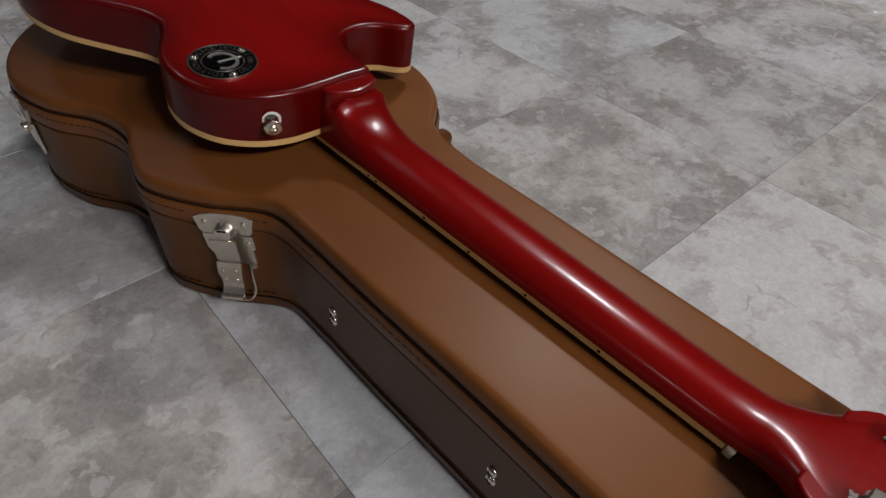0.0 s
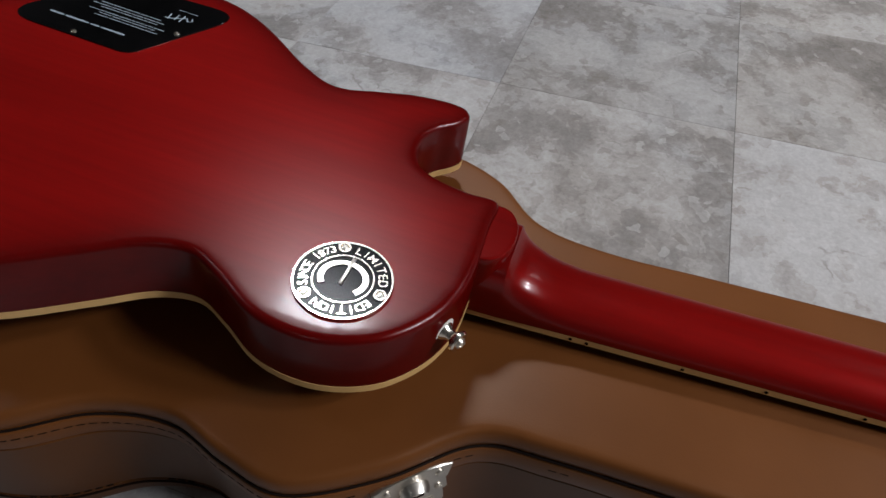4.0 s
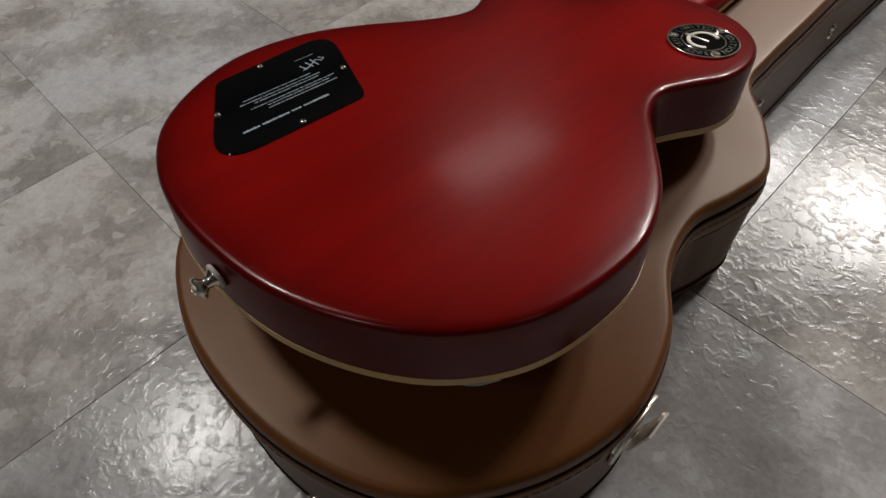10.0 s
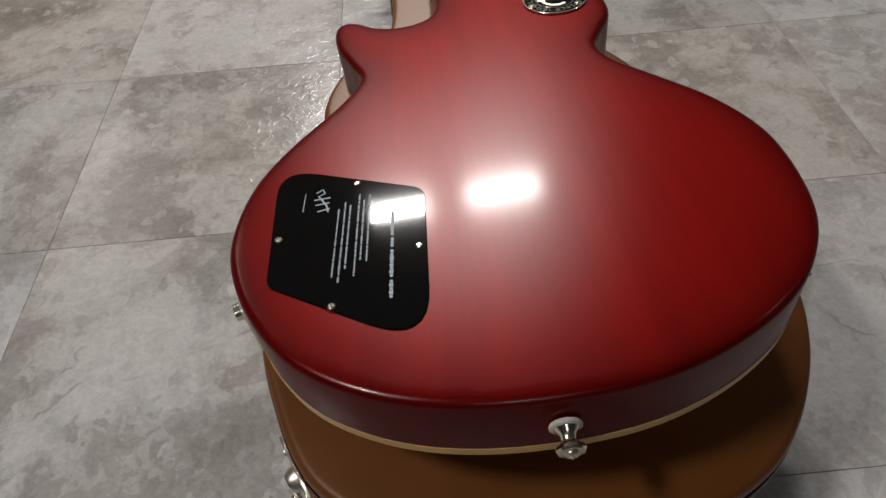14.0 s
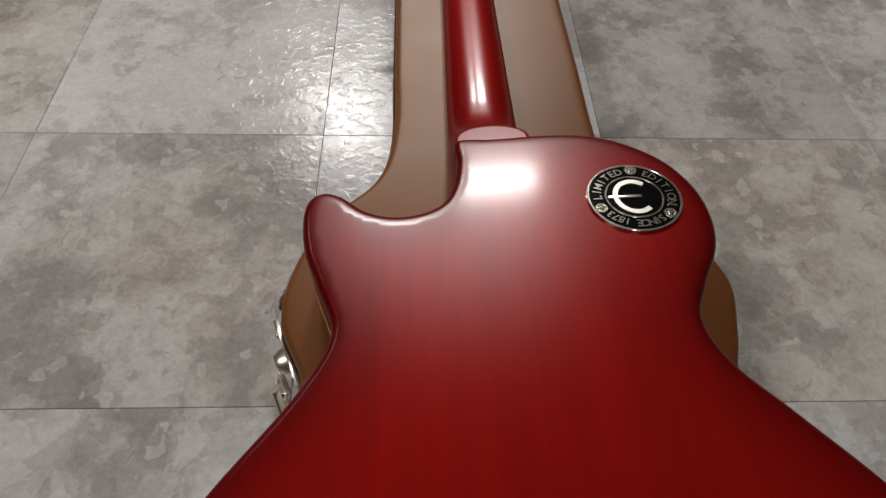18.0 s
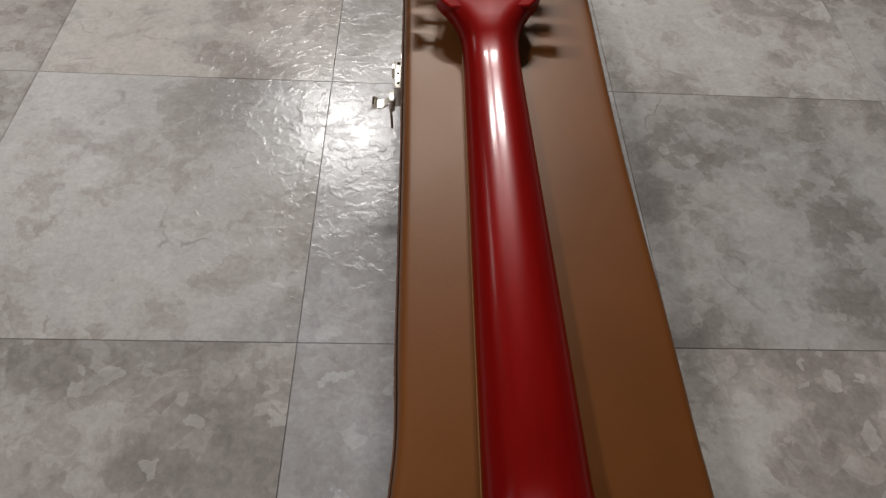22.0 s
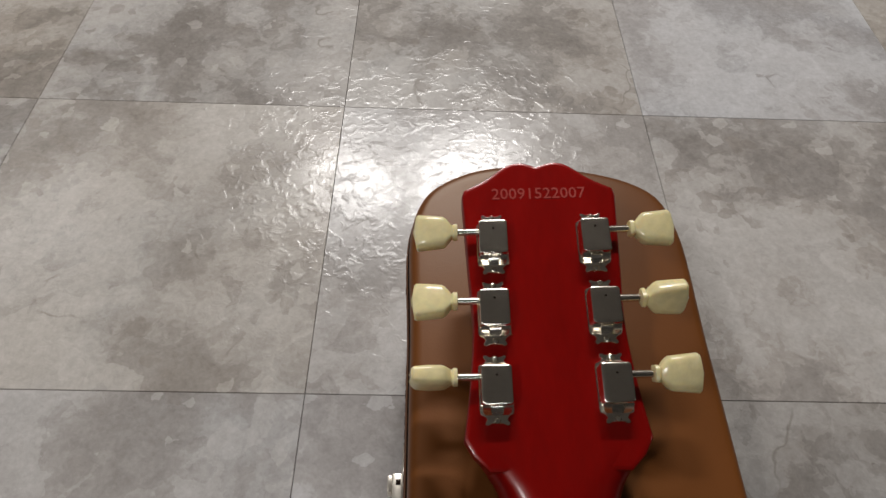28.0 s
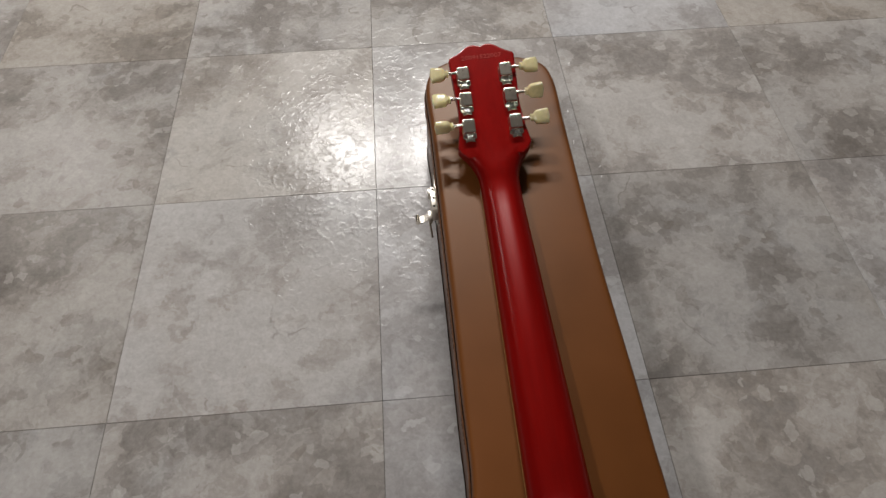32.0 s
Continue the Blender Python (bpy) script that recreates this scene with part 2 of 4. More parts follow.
    ridge = mix(t, 1.0, ridge, ramp(t, blot, [(0.40, grey(0.35)), (0.60, grey(1))]), "MULTIPLY")
    bump(t, b, mix(t, 0.2, ridge, patch), 0.45, 0.0008)
    return m


def clear_film():
    m, t, b = material("clear_film")
    clear = t.nodes.new("ShaderNodeBsdfTransparent")
    clear.inputs[0].default_value = (0.95, 0.96, 0.97, 1)
    gloss = t.nodes.new("ShaderNodeBsdfGlossy")
    gloss.inputs["Roughness"].default_value = 0.2
    weigh = node(t, "ShaderNodeFresnel", IOR=1.22)
    both = t.nodes.new("ShaderNodeMixShader")
    t.links.new(weigh.outputs[0], both.inputs[0])
    t.links.new(clear.outputs[0], both.inputs[1])
    t.links.new(gloss.outputs[0], both.inputs[2])
    haze = t.nodes.new("ShaderNodeBsdfDiffuse")
    haze.inputs[0].default_value = (0.85, 0.86, 0.88, 1)
    milky = t.nodes.new("ShaderNodeMixShader")
    milky.inputs[0].default_value = 0.13
    t.links.new(both.outputs[0], milky.inputs[1])
    t.links.new(haze.outputs[0], milky.inputs[2])
    t.links.new(milky.outputs[0], t.nodes["Material Output"].inputs[0])
    return m


CHERRY = cherry_lacquer("cherry_lacquer", 0.23, 0.13, 0.82, 0.013, 0.06)
NECK_CHERRY = cherry_lacquer("neck_lacquer", 0.36, 0.13, 0.82, 0.012, 0.22)
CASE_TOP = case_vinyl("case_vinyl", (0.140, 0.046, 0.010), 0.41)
# the same vinyl darkened for shade on the walls, also on the handle
CASE_SHADED = case_vinyl("case_vinyl_shaded", (0.092, 0.031, 0.007), 0.40)
# near-black for stitches and seams, and for shade inside grooves, slots and holes
GROOVE = plain("dark_groove", (0.012, 0.006, 0.004), 0.8, spec=0.1)
STONE = stone_vinyl()
JOINT = plain("dark_joint", (0.10, 0.09, 0.08), 0.8)
CREAM = plain("cream_binding", (0.60, 0.37, 0.14), 0.38)
ROSEWOOD = plain("dark_rosewood", (0.025, 0.013, 0.009), 0.5, relief=0.0003)
BONE = plain("bone_nut", (0.66, 0.58, 0.45), 0.4)
NICKEL = plain("polished_nickel", (0.80, 0.74, 0.64), 0.17, 1.0, 0.10)
DULL_NICKEL = plain("brushed_nickel", (0.76, 0.71, 0.63), 0.32, 1.0, 0.12, 120)
BLACK_GLOSS = plain("black_plastic", (0.002, 0.002, 0.0022), 0.05, spec=0.42)
BLACK_MATT = plain("black_enamel", (0.002, 0.002, 0.002), 0.2, spec=0.07)
FELT = plain("white_felt", (0.62, 0.58, 0.53), 0.9, relief=0.0006)
KNOB_CREAM = plain("aged_plastic", (0.75, 0.66, 0.37), 0.22, wear=0.22, scale=55)
for n in KNOB_CREAM.node_tree.nodes:
    if n.bl_idname == "ShaderNodeBsdfPrincipled":
        n.inputs["Subsurface Weight"].default_value = 0.35
        n.inputs["Subsurface Radius"].default_value = (0.004, 0.003, 0.0015)
        n.inputs["Subsurface Scale"].default_value = 1.0
PRINT = plain("silver_print", (0.30, 0.35, 0.40), 0.5)
# unseen room shell, kept dark to limit the bounced light
CEILING_DIM = plain("ceiling_dim", (0.20, 0.196, 0.19), 0.9, relief=0.002, scale=8)
PLASTER = plain("wall_plaster", (0.10, 0.096, 0.092), 0.9, relief=0.002, scale=8)
PANEL_WHITE = plain("white_enamel", (0.8, 0.8, 0.78), 0.4)


# ---------------------------------------------------------------- shapes
def part(name, bm, mat, parent=None, label="", smooth=40.0):
    me = bpy.data.meshes.new(name)
    bmesh.ops.recalc_face_normals(bm, faces=bm.faces[:])
    for fa in bm.faces:
        fa.smooth = True
    sharp = radians(smooth)
    for e in bm.edges:
        if len(e.link_faces) == 2 and e.calc_face_angle(0) > sharp:
            e.smooth = False
    bm.to_mesh(me)
    bm.free()
    me.materials.append(mat)
    ob = new(name, me)
    ob.parent = parent
    if label:
        tagged(ob, label)
    return ob


def spline(points, count, closed=True):
    """A smooth curve through points, in count even steps."""
    p = [Vector((*q, 0)) if len(q) == 2 else Vector(q) for q in points]
    n, fine = len(p), []
    for i in range(n if closed else n - 1):
        if closed:
            a, b, c, d = p[i - 1], p[i], p[(i + 1) % n], p[(i + 2) % n]
        else:
            a, b, c, d = p[max(i - 1, 0)], p[i], p[i + 1], p[min(i + 2, n - 1)]
        for k in range(16):
            u = k / 16
            fine.append(0.5 * (2 * b + (c - a) * u + (2 * a - 5 * b + 4 * c - d) * u * u + (3 * b - a - 3 * c + d) * u ** 3))
    fine.append(p[0].copy() if closed else p[-1].copy())
    run = [0.0]
    for a, b in zip(fine, fine[1:]):
        run.append(run[-1] + (b - a).length)
    out, j = [], 0
    for i in range(count):
        want = run[-1] * i / (count if closed else count - 1)
        while j < len(run) - 2 and run[j + 1] < want:
            j += 1
        out.append(fine[j].lerp(fine[j + 1], (want - run[j]) / max(run[j + 1] - run[j], 1e-9)))
    return out


def outward(loop):
    """Unit normals of a flat loop, pointing out."""
    n = len(loop)
    area = sum(loop[i - 1].x * loop[i].y - loop[i].x * loop[i - 1].y for i in range(n))
    s = 1 if area > 0 else -1
    out = []
    for i in range(n):
        d = loop[(i + 1) % n] - loop[i - 1]
        out.append(Vector((d.y, -d.x, 0)).normalized() * s)
    return out


def shell(loop, layers, cap_low=True, cap_high=True):
    """Rings of a loop, each moved out by the first number and set at the height of the second."""
    bm, nor, rings = bmesh.new(), outward(loop), []
    for off, z in layers:
        rings.append([bm.verts.new((p.x + q.x * off, p.y + q.y * off, z)) for p, q in zip(loop, nor)])
    n = len(loop)
    for a, b in zip(rings, rings[1:]):
        for i in range(n):
            bm.faces.new((a[i - 1], a[i], b[i], b[i - 1]))
    if cap_low:
        bm.faces.new(rings[0])
    if cap_high:
        bm.faces.new(rings[-1])
    return bm


def loft(rings, closed=True, caps=True):
    bm = bmesh.new()
    vs = [[bm.verts.new(p) for p in r] for r in rings]
    n = len(rings[0])
    for a, b in zip(vs, vs[1:]):
        for i in range(0 if closed else 1, n):
            bm.faces.new((a[i - 1], a[i], b[i], b[i - 1]))
    if caps:
        bm.faces.new(vs[0])
        bm.faces.new(vs[-1])
    return bm


def turned(profile, m=None, steps=24):
    """A body of revolution about z from (radius, height) pairs."""
    bm, rings = bmesh.new(), []
    for r, z in profile:
        r = max(r, 1e-5)
        rings.append([bm.verts.new((r * math.cos(2 * math.pi * k / steps), r * math.sin(2 * math.pi * k / steps), z)) for k in range(steps)])
    for a, b in zip(rings, rings[1:]):
        for i in range(steps):
            bm.faces.new((a[i - 1], a[i], b[i], b[i - 1]))
    bm.faces.new(rings[0])
    bm.faces.new(rings[-1])
    if m is not None:
        bmesh.ops.transform(bm, matrix=m, verts=bm.verts[:])
    return bm


def block(x0, x1, y0, y1, z0, z1, edge=0.0, m=None, steps=2):
    bm = bmesh.new()
    bmesh.ops.create_cube(bm, size=1, matrix=Matrix.Translation(((x0 + x1) / 2, (y0 + y1) / 2, (z0 + z1) / 2)) @ Matrix.Diagonal((x1 - x0, y1 - y0, z1 - z0, 1)))
    if edge:
        bmesh.ops.bevel(bm, geom=bm.edges[:], offset=edge, segments=steps, profile=0.5, affect="EDGES")
    if m is not None:
        bmesh.ops.transform(bm, matrix=m, verts=bm.verts[:])
    return bm


def tube(path, radius, steps=8, closed=False, flat=1.0):
    """A round bar along a path."""
    p = [Vector(q) for q in path]
    rings, n = [], len(p)
    side = None
    for i in range(n):
        d = (p[(i + 1) % n] - p[i - 1]) if closed else (p[min(i + 1, n - 1)] - p[max(i - 1, 0)])
        d.normalize()
        ref = side if side is not None else (Vector((0, 0, 1)) if abs(d.z) < 0.9 else Vector((1, 0, 0)))
        up = (ref - d * ref.dot(d)).normalized()
        side = up
        across = d.cross(up)
        rings.append([p[i] + up * radius * flat * math.cos(2 * math.pi * k / steps) + across * radius * math.sin(2 * math.pi * k / steps) for k in range(steps)])
    if closed:
        rings.append(rings[0])
    bm = loft(rings, caps=not closed)
    if closed:
        bmesh.ops.remove_doubles(bm, verts=bm.verts[:], dist=1e-6)
    return bm


def joined(*parts):
    """Several meshes in one."""
    bm = bmesh.new()
    for q in parts:
        me = bpy.data.meshes.new("piece")
        q.to_mesh(me)
        q.free()
        bm.from_mesh(me)
        bpy.data.meshes.remove(me)
    return bm


def moved(bm, m):
    bmesh.ops.transform(bm, matrix=m, verts=bm.verts[:])
    return bm


# ---------------------------------------------------------------- room
TILE = 0.3048
X0, X1, Y0, Y1 = -4.0, 3.2, -3.4, 4.4
floor = part("floor", block(X0, X1, Y0, Y1, -0.05, -0.0032), JOINT)
tagged(floor, "grey stone-look vinyl tile floor with a satin embossed surface", "floor", kind="structure")
ceiling = part("ceiling", block(X0, X1, Y0, Y1, CEILING, CEILING + 0.08), CEILING_DIM)
tagged(ceiling, "plain dim plastered ceiling, unseen, with light panels", "ceiling", kind="structure")
for name, box in (("wall_north", (X0, X1, Y1, Y1 + 0.1)), ("wall_south", (X0, X1, Y0 - 0.1, Y0)), ("wall_west", (X0 - 0.1, X0, Y0, Y1)), ("wall_east", (X1, X1 + 0.1, Y0, Y1))):
    tagged(part(name, block(*box, -0.05, CEILING + 0.08), PLASTER), "plain grey-brown plastered room wall, unseen", "wall", kind="structure")
for px, py, sx, sy, watts in PANELS:
    lamp_body = tagged(new("ceiling_light"), "flat white rectangular ceiling light panel, unseen, switched on", "ceiling light", "ceiling lights")
    lamp_body.matrix_world = pose(px, py, CEILING)
    rim = joined(block(-sx / 2 - 0.02, sx / 2 + 0.02, -sy / 2 - 0.02, -sy / 2, -0.04, 0, 0.002), block(-sx / 2 - 0.02, sx / 2 + 0.02, sy / 2, sy / 2 + 0.02, -0.04, 0, 0.002),
                 block(-sx / 2 - 0.02, -sx / 2, -sy / 2, sy / 2, -0.04, 0, 0.002), block(sx / 2, sx / 2 + 0.02, -sy / 2, sy / 2, -0.04, 0, 0.002))
    part("frame", rim, PANEL_WHITE, lamp_body)
    part("diffuser", block(-sx / 2, sx / 2, -sy / 2, sy / 2, -0.02, -0.012), PANEL_WHITE, lamp_body, "white diffuser sheet")

# ---------------------------------------------------------------- guitar case
CASE_LINE = [(0.158, -0.9816), (0.229, -0.9732), (0.2924, -0.9433), (0.3363, -0.8842), (0.354, -0.8151), (0.3406, -0.7521), (0.3097, -0.7026), (0.2992, -0.6543), (0.3098, -0.6118),
             (0.3142, -0.5703), (0.2871, -0.5218), (0.2512, -0.4792), (0.2454, -0.4318), (0.2438, -0.35), (0.2399, -0.2), (0.2406, -0.03), (0.2404, 0.0596), (0.2196, 0.0938),
             (0.1599, 0.107), (0.1075, 0.0983), (0.0775, 0.0631), (0.078, -0.03), (0.0803, -0.2), (0.0816, -0.35), (0.0823, -0.4299), (0.0713, -0.4837), (0.0367, -0.5225),
             (0.0182, -0.564), (0.0147, -0.6044), (0.0324, -0.6501), (0.0151, -0.7021), (-0.0073, -0.7543), (-0.0207, -0.8153), (-0.0094, -0.8712), (0.0212, -0.934), (0.0847, -0.9706)]
LID = 0.135
case_loop = spline(CASE_LINE, 360)
case = tagged(new("guitar_case"), "brown leather-look hard guitar case lying closed on the tiles", "guitar case")
part("base", shell(case_loop, [(-0.012, 0.003), (-0.005, 0.0035), (-0.001, 0.006), (0.0, 0.010), (0.0, 0.0205), (-0.0015, 0.0215), (-0.0015, 0.0235), (0.0, 0.0245), (0.0, 0.0965), (-0.002, 0.0985)]), CASE_SHADED, case)
part("seam", shell(case_loop, [(-0.0032, 0.0985), (-0.0032, 0.1005)], False, False), CASE_SHADED, case)
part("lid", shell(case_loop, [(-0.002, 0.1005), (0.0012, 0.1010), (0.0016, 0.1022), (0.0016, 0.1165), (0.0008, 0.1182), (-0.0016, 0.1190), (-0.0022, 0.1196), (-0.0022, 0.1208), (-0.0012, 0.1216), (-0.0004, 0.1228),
                              (-0.0004, 0.1262), (-0.0008, 0.1292), (-0.0015, 0.1315), (-0.0025, 0.1331), (-0.0038, 0.1342), (-0.0054, 0.1348), (-0.0072, LID), (-0.0120, LID)]), CASE_TOP, case)

# ---------------------------------------------------------------- guitar
TAIL = Vector((0.1528, -0.9477, 0.2434))
w_axis = Vector((-0.0570, 0.1012, 0.9932)).normalized()
v_axis = Vector((-0.0086, 0.9948, -0.1018))
v_axis = (v_axis - w_axis * v_axis.dot(w_axis)).normalized()
u_axis = v_axis.cross(w_axis)
guitar = tagged(new("electric_guitar"), "cherry red solid-body electric guitar lying face down on its case", "guitar")
guitar.matrix_world = Matrix.Translation(TAIL) @ Matrix((u_axis, v_axis, w_axis)).transposed().to_4x4()

BODY_LINE = [(-0.0227, 0.443), (0.0003, 0.4437), (0.0301, 0.4453), (0.0562, 0.4441), (0.0812, 0.4353), (0.1031, 0.4173), (0.1154, 0.394), (0.1188, 0.37), (0.1144, 0.3459),
             (0.1013, 0.3216), (0.0924, 0.2992), (0.099, 0.2746), (0.1186, 0.2481), (0.1451, 0.211), (0.1599, 0.1747), (0.1626, 0.1402), (0.1566, 0.0989), (0.1421, 0.0678),
             (0.1182, 0.0412), (0.0837, 0.0202), (0.0444, 0.0069), (-0.0001, 0.0026), (-0.0447, 0.0054), (-0.0851, 0.0168), (-0.1212, 0.0391), (-0.148, 0.074), (-0.1638, 0.1144),
             (-0.1651, 0.1499), (-0.1564, 0.187), (-0.1369, 0.2229), (-0.105, 0.2678), (-0.0915, 0.2996), (-0.101, 0.3294), (-0.11, 0.3534), (-0.114, 0.3786), (-0.112, 0.3941),
             (-0.103, 0.4001), (-0.092, 0.3958), (-0.0783, 0.3838), (-0.0625, 0.3782), (-0.046, 0.3797), (-0.0334, 0.3872), (-0.0267, 0.4011), (-0.0233, 0.4225)]
body_loop = spline(BODY_LINE, 420)
RIM, EDGE = -0.0482, 0.0042
arc = [(-0.0050 * (1 - math.cos(a)), -EDGE * (1 - math.sin(a))) for a in [math.pi / 2 * k / 5 for k in range(6)]]


def body_shell():
    """Sides, roundover and flat back in one skin, with the painted rim shade (1 at the rim, 0 inside) on each vertex.
    """
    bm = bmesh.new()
    shade_mask = bm.verts.layers.float.new("edge_shade")
    nor, n = outward(body_loop), len(body_loop)
    rings = []
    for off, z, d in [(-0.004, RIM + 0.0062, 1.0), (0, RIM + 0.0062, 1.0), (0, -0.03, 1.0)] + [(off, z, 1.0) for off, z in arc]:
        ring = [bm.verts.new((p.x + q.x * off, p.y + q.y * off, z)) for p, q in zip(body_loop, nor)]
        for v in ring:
            v[shade_mask] = d
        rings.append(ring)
    for a, b in zip(rings, rings[1:]):
        for k in range(n):
            bm.faces.new((a[k - 1], a[k], b[k], b[k - 1]))
    last = rings[-1]
    edge = np.array([(v.co.x, v.co.y) for v in last])
    inside = []
    for i in range(-42, 44):
        for j in range(-1, 112):
            p = np.array((i * 0.004 + 0.001 * (j % 2), j * 0.004))
            gap = np.hypot(*(edge - p).T).min()
            if gap > 0.0028:
                inside.append(Vector(p))
    got = delaunay_2d_cdt([v.co.to_2d() for v in last] + [p for p in inside], [(k, (k + 1) % n) for k in range(n)], [], 1, 1e-7)
    flat = []
    for p, source in zip(got[0], got[3]):
        if source and source[0] < n:
            flat.append(last[source[0]])
            continue
        v = bm.verts.new((p.x, p.y, 0))
        v[shade_mask] = max(0.0, 1.0 - np.hypot(*(edge - np.array(p)).T).min() / 0.045)
        flat.append(v)
    for f in got[2]:
        bm.faces.new([flat[k] for k in f])
    for v in [v for v in bm.verts if not v.link_faces]:
        bm.verts.remove(v)
    return bm


def thinned(bm):
    """The rim is thinned towards the tail to fit the camera's view."""
    for v in bm.verts:
        if v.co.z < -0.02:
            v.co.z += 0.0030 * (1 - v.co.y / 0.4435)
    return bm


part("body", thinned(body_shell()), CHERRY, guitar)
part("binding", thinned(shell(body_loop, [(-0.004, RIM + 0.0064), (0.0003, RIM + 0.0062), (0.0003, RIM + 0.0008), (-0.0006, RIM), (-0.004, RIM)], False, False)), CREAM, guitar, "cream plastic edge binding")
part("top", thinned(shell(body_loop, [(-0.0035, RIM + 0.001), (-0.005, RIM - 0.0005), (-0.006, RIM - 0.001)], False, True)), CHERRY, guitar, "carved front, turned down to the case")

SLOPE = 0.0906


def face(v):
    """Height of the fingerboard's playing face."""
    return -0.0493 + SLOPE * (v - 0.5169)


NUT = 0.8237
TILT = math.radians(18.3)


def head(u, s, w=0.0):
    """A point of the headstock: across, along from the nut, above its back."""
    return (u, NUT - 0.0038 + s * math.cos(TILT) - w * math.sin(TILT), -0.0021 + s * math.sin(TILT) + w * math.cos(TILT))


HEAD_M = Matrix.Translation((0, NUT - 0.0038, -0.0021)) @ Matrix.Rotation(TILT, 4, "X")


def neck_ring(v, hw, depth, power, shift=0.0, lift=0.0055, lean=0.0, base=None):
    out, w0 = [], (face(v) if base is None else base) + lift
    for k in range(25):
        a = math.pi * k / 24
        x = hw * math.copysign(abs(math.cos(a)) ** (2 / power), math.cos(a)) + shift
        h = depth * math.sin(a) ** (2 / power)
        out.append((x, v - h * math.sin(lean), w0 + h * math.cos(lean)))
    return out


def half_width(v):
    return 0.0215 + (NUT - v) * 0.0152


rings = [neck_ring(v, half_width(v) + wide, top - face(v) - 0.0055, power) for v, top, power, wide in (
    (0.390, -0.0090, 4.4, 0.0), (0.4625, -0.0090, 4.2, 0.001), (0.4650, -0.0130, 3.8, 0.001), (0.4690, -0.0170, 3.4, 0.0008), (0.4755, -0.0206, 3.0, 0.0006), (0.4845, -0.0236, 2.6, 0.0004),
    (0.4945, -0.0254, 2.4, 0.0002), (0.507, -0.0260, 2.2, 0.0), (0.52, -0.0250, 2.15, 0.0))]
for k in range(1, 8):
    v = 0.52 + 0.27 * k / 7
    rings.append(neck_ring(v, half_width(v), 0.0185 - 0.003 * k / 7, 2.15))
rings += [neck_ring(0.806, 0.0218, 0.0155, 2.2)]
for s, top, hw, power in ((0.004, 0.0016, 0.0218, 2.25), (0.012, 0.0019, 0.0222, 2.35), (0.020, 0.0018, 0.0242, 2.6), (0.029, 0.0011, 0.0278, 3.2), (0.036, 0.0006, 0.0322, 4.2), (0.0415, 0.00030, 0.0362, 6.0), (0.046, 0.00014, 0.0380, 9.0), (0.050, 0.00006, 0.0382, 12.0), (0.054, 0.00002, 0.0372, 14.0), (0.060, -0.0004, 0.0360, 14.0)):
    flat = [neck_ring(0, hw, top + 0.0140, power, base=-0.0140, lift=0.0)]
    rings += [[head(x, s, h) for x, y, h in r] for r in flat]
neck = loft(rings)
# the shade near the heel is painted into the neck's colour too
shade_mask = neck.verts.layers.float.new("edge_shade")
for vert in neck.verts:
    vert[shade_mask] = 0.75 * min(1.0, max(0.0, (0.62 - vert.co.y) / 0.13))
part("neck", neck, NECK_CHERRY, guitar)

# heel: a rounded tongue under the edge of the back, sweeping down into the neck
tongue = [Vector((-0.0236, 0.432, 0)), Vector((-0.0236, 0.4435, 0))] + [Vector((0.0015 - 0.0251 * math.cos(a), 0.4435 + 0.0182 * math.sin(a) ** 0.74, 0)) for a in [math.pi * k / 24 for k in range(1, 24)]] + [Vector((0.0268, 0.4435, 0)), Vector((0.034, 0.432, 0))]
heel = shell(tongue, [(0.001, -0.046), (0.001, -0.020), (0.0, -0.0090), (0.0, -0.0055), (-0.0007, -0.0042), (-0.0020, -0.0037), (-0.0030, -0.0037)])
# heel painted darker for the shade beside the body
shade_mask = heel.verts.layers.float.new("edge_shade")
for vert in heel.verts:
    vert[shade_mask] = 0.75
part("heel", heel, CHERRY, guitar)
fb = [[(s * half_width(v), v, face(v) + h) for s, h in ((-1, 0.0053), (-1, 0.0008), (-0.93, 0), (0.93, 0), (1, 0.0008), (1, 0.0053))] for v in (0.392, 0.6, 0.75, NUT - 0.001)]
part("fingerboard", loft([[(x * 0.93, y, z) for x, y, z in r] for r in fb]), ROSEWOOD, guitar, "dark rosewood fingerboard")
for s in (-1, 1):
    strip = [[(s * (half_width(v) - a), v, face(v) + h) for a, h in ((0, 0.0055), (-0.0002, 0.0008), (0.0016, 0.0002), (0.0018, 0.0055))] for v in (0.392, 0.6, 0.75, NUT - 0.001)]
    part("fingerboard_binding", loft(strip), CREAM, guitar, "cream fingerboard edge binding")
for v in (0.5119, 0.5219, 0.5792, 0.6269, 0.6801, 0.7398):
    part("side_dot", turned([(0.0011, 0.0), (0.0011, 0.0006)], Matrix.Translation((half_width(v) - 0.0002, v, face(v) + 0.003)) @ Matrix.Rotation(math.pi / 2, 4, "Y"), 10), BLACK_MATT, guitar)
part("nut", block(-0.0218, 0.0218, NUT - 0.0005, NUT + 0.005, face(NUT) - 0.0028, face(NUT) + 0.0065, 0.0008), BONE, guitar, "white bone nut resting on the case lid")

HEAD_HALF = [(0.0408, 0.048), (0.0386, 0.062), (0.0362, 0.082), (0.0352, 0.102), (0.0366, 0.128), (0.0386, 0.166)]
HEAD_TIP = [(0.0375, 0.1695), (0.026, 0.1757), (0.0165, 0.183), (0.0095, 0.1852), (0.004, 0.1842), (0.0, 0.1825)]
right = [Vector((0.0300, 0.0345, 0)), Vector((0.0368, 0.0410, 0))] + spline(HEAD_HALF, 26, False) + spline(HEAD_TIP, 18, False)
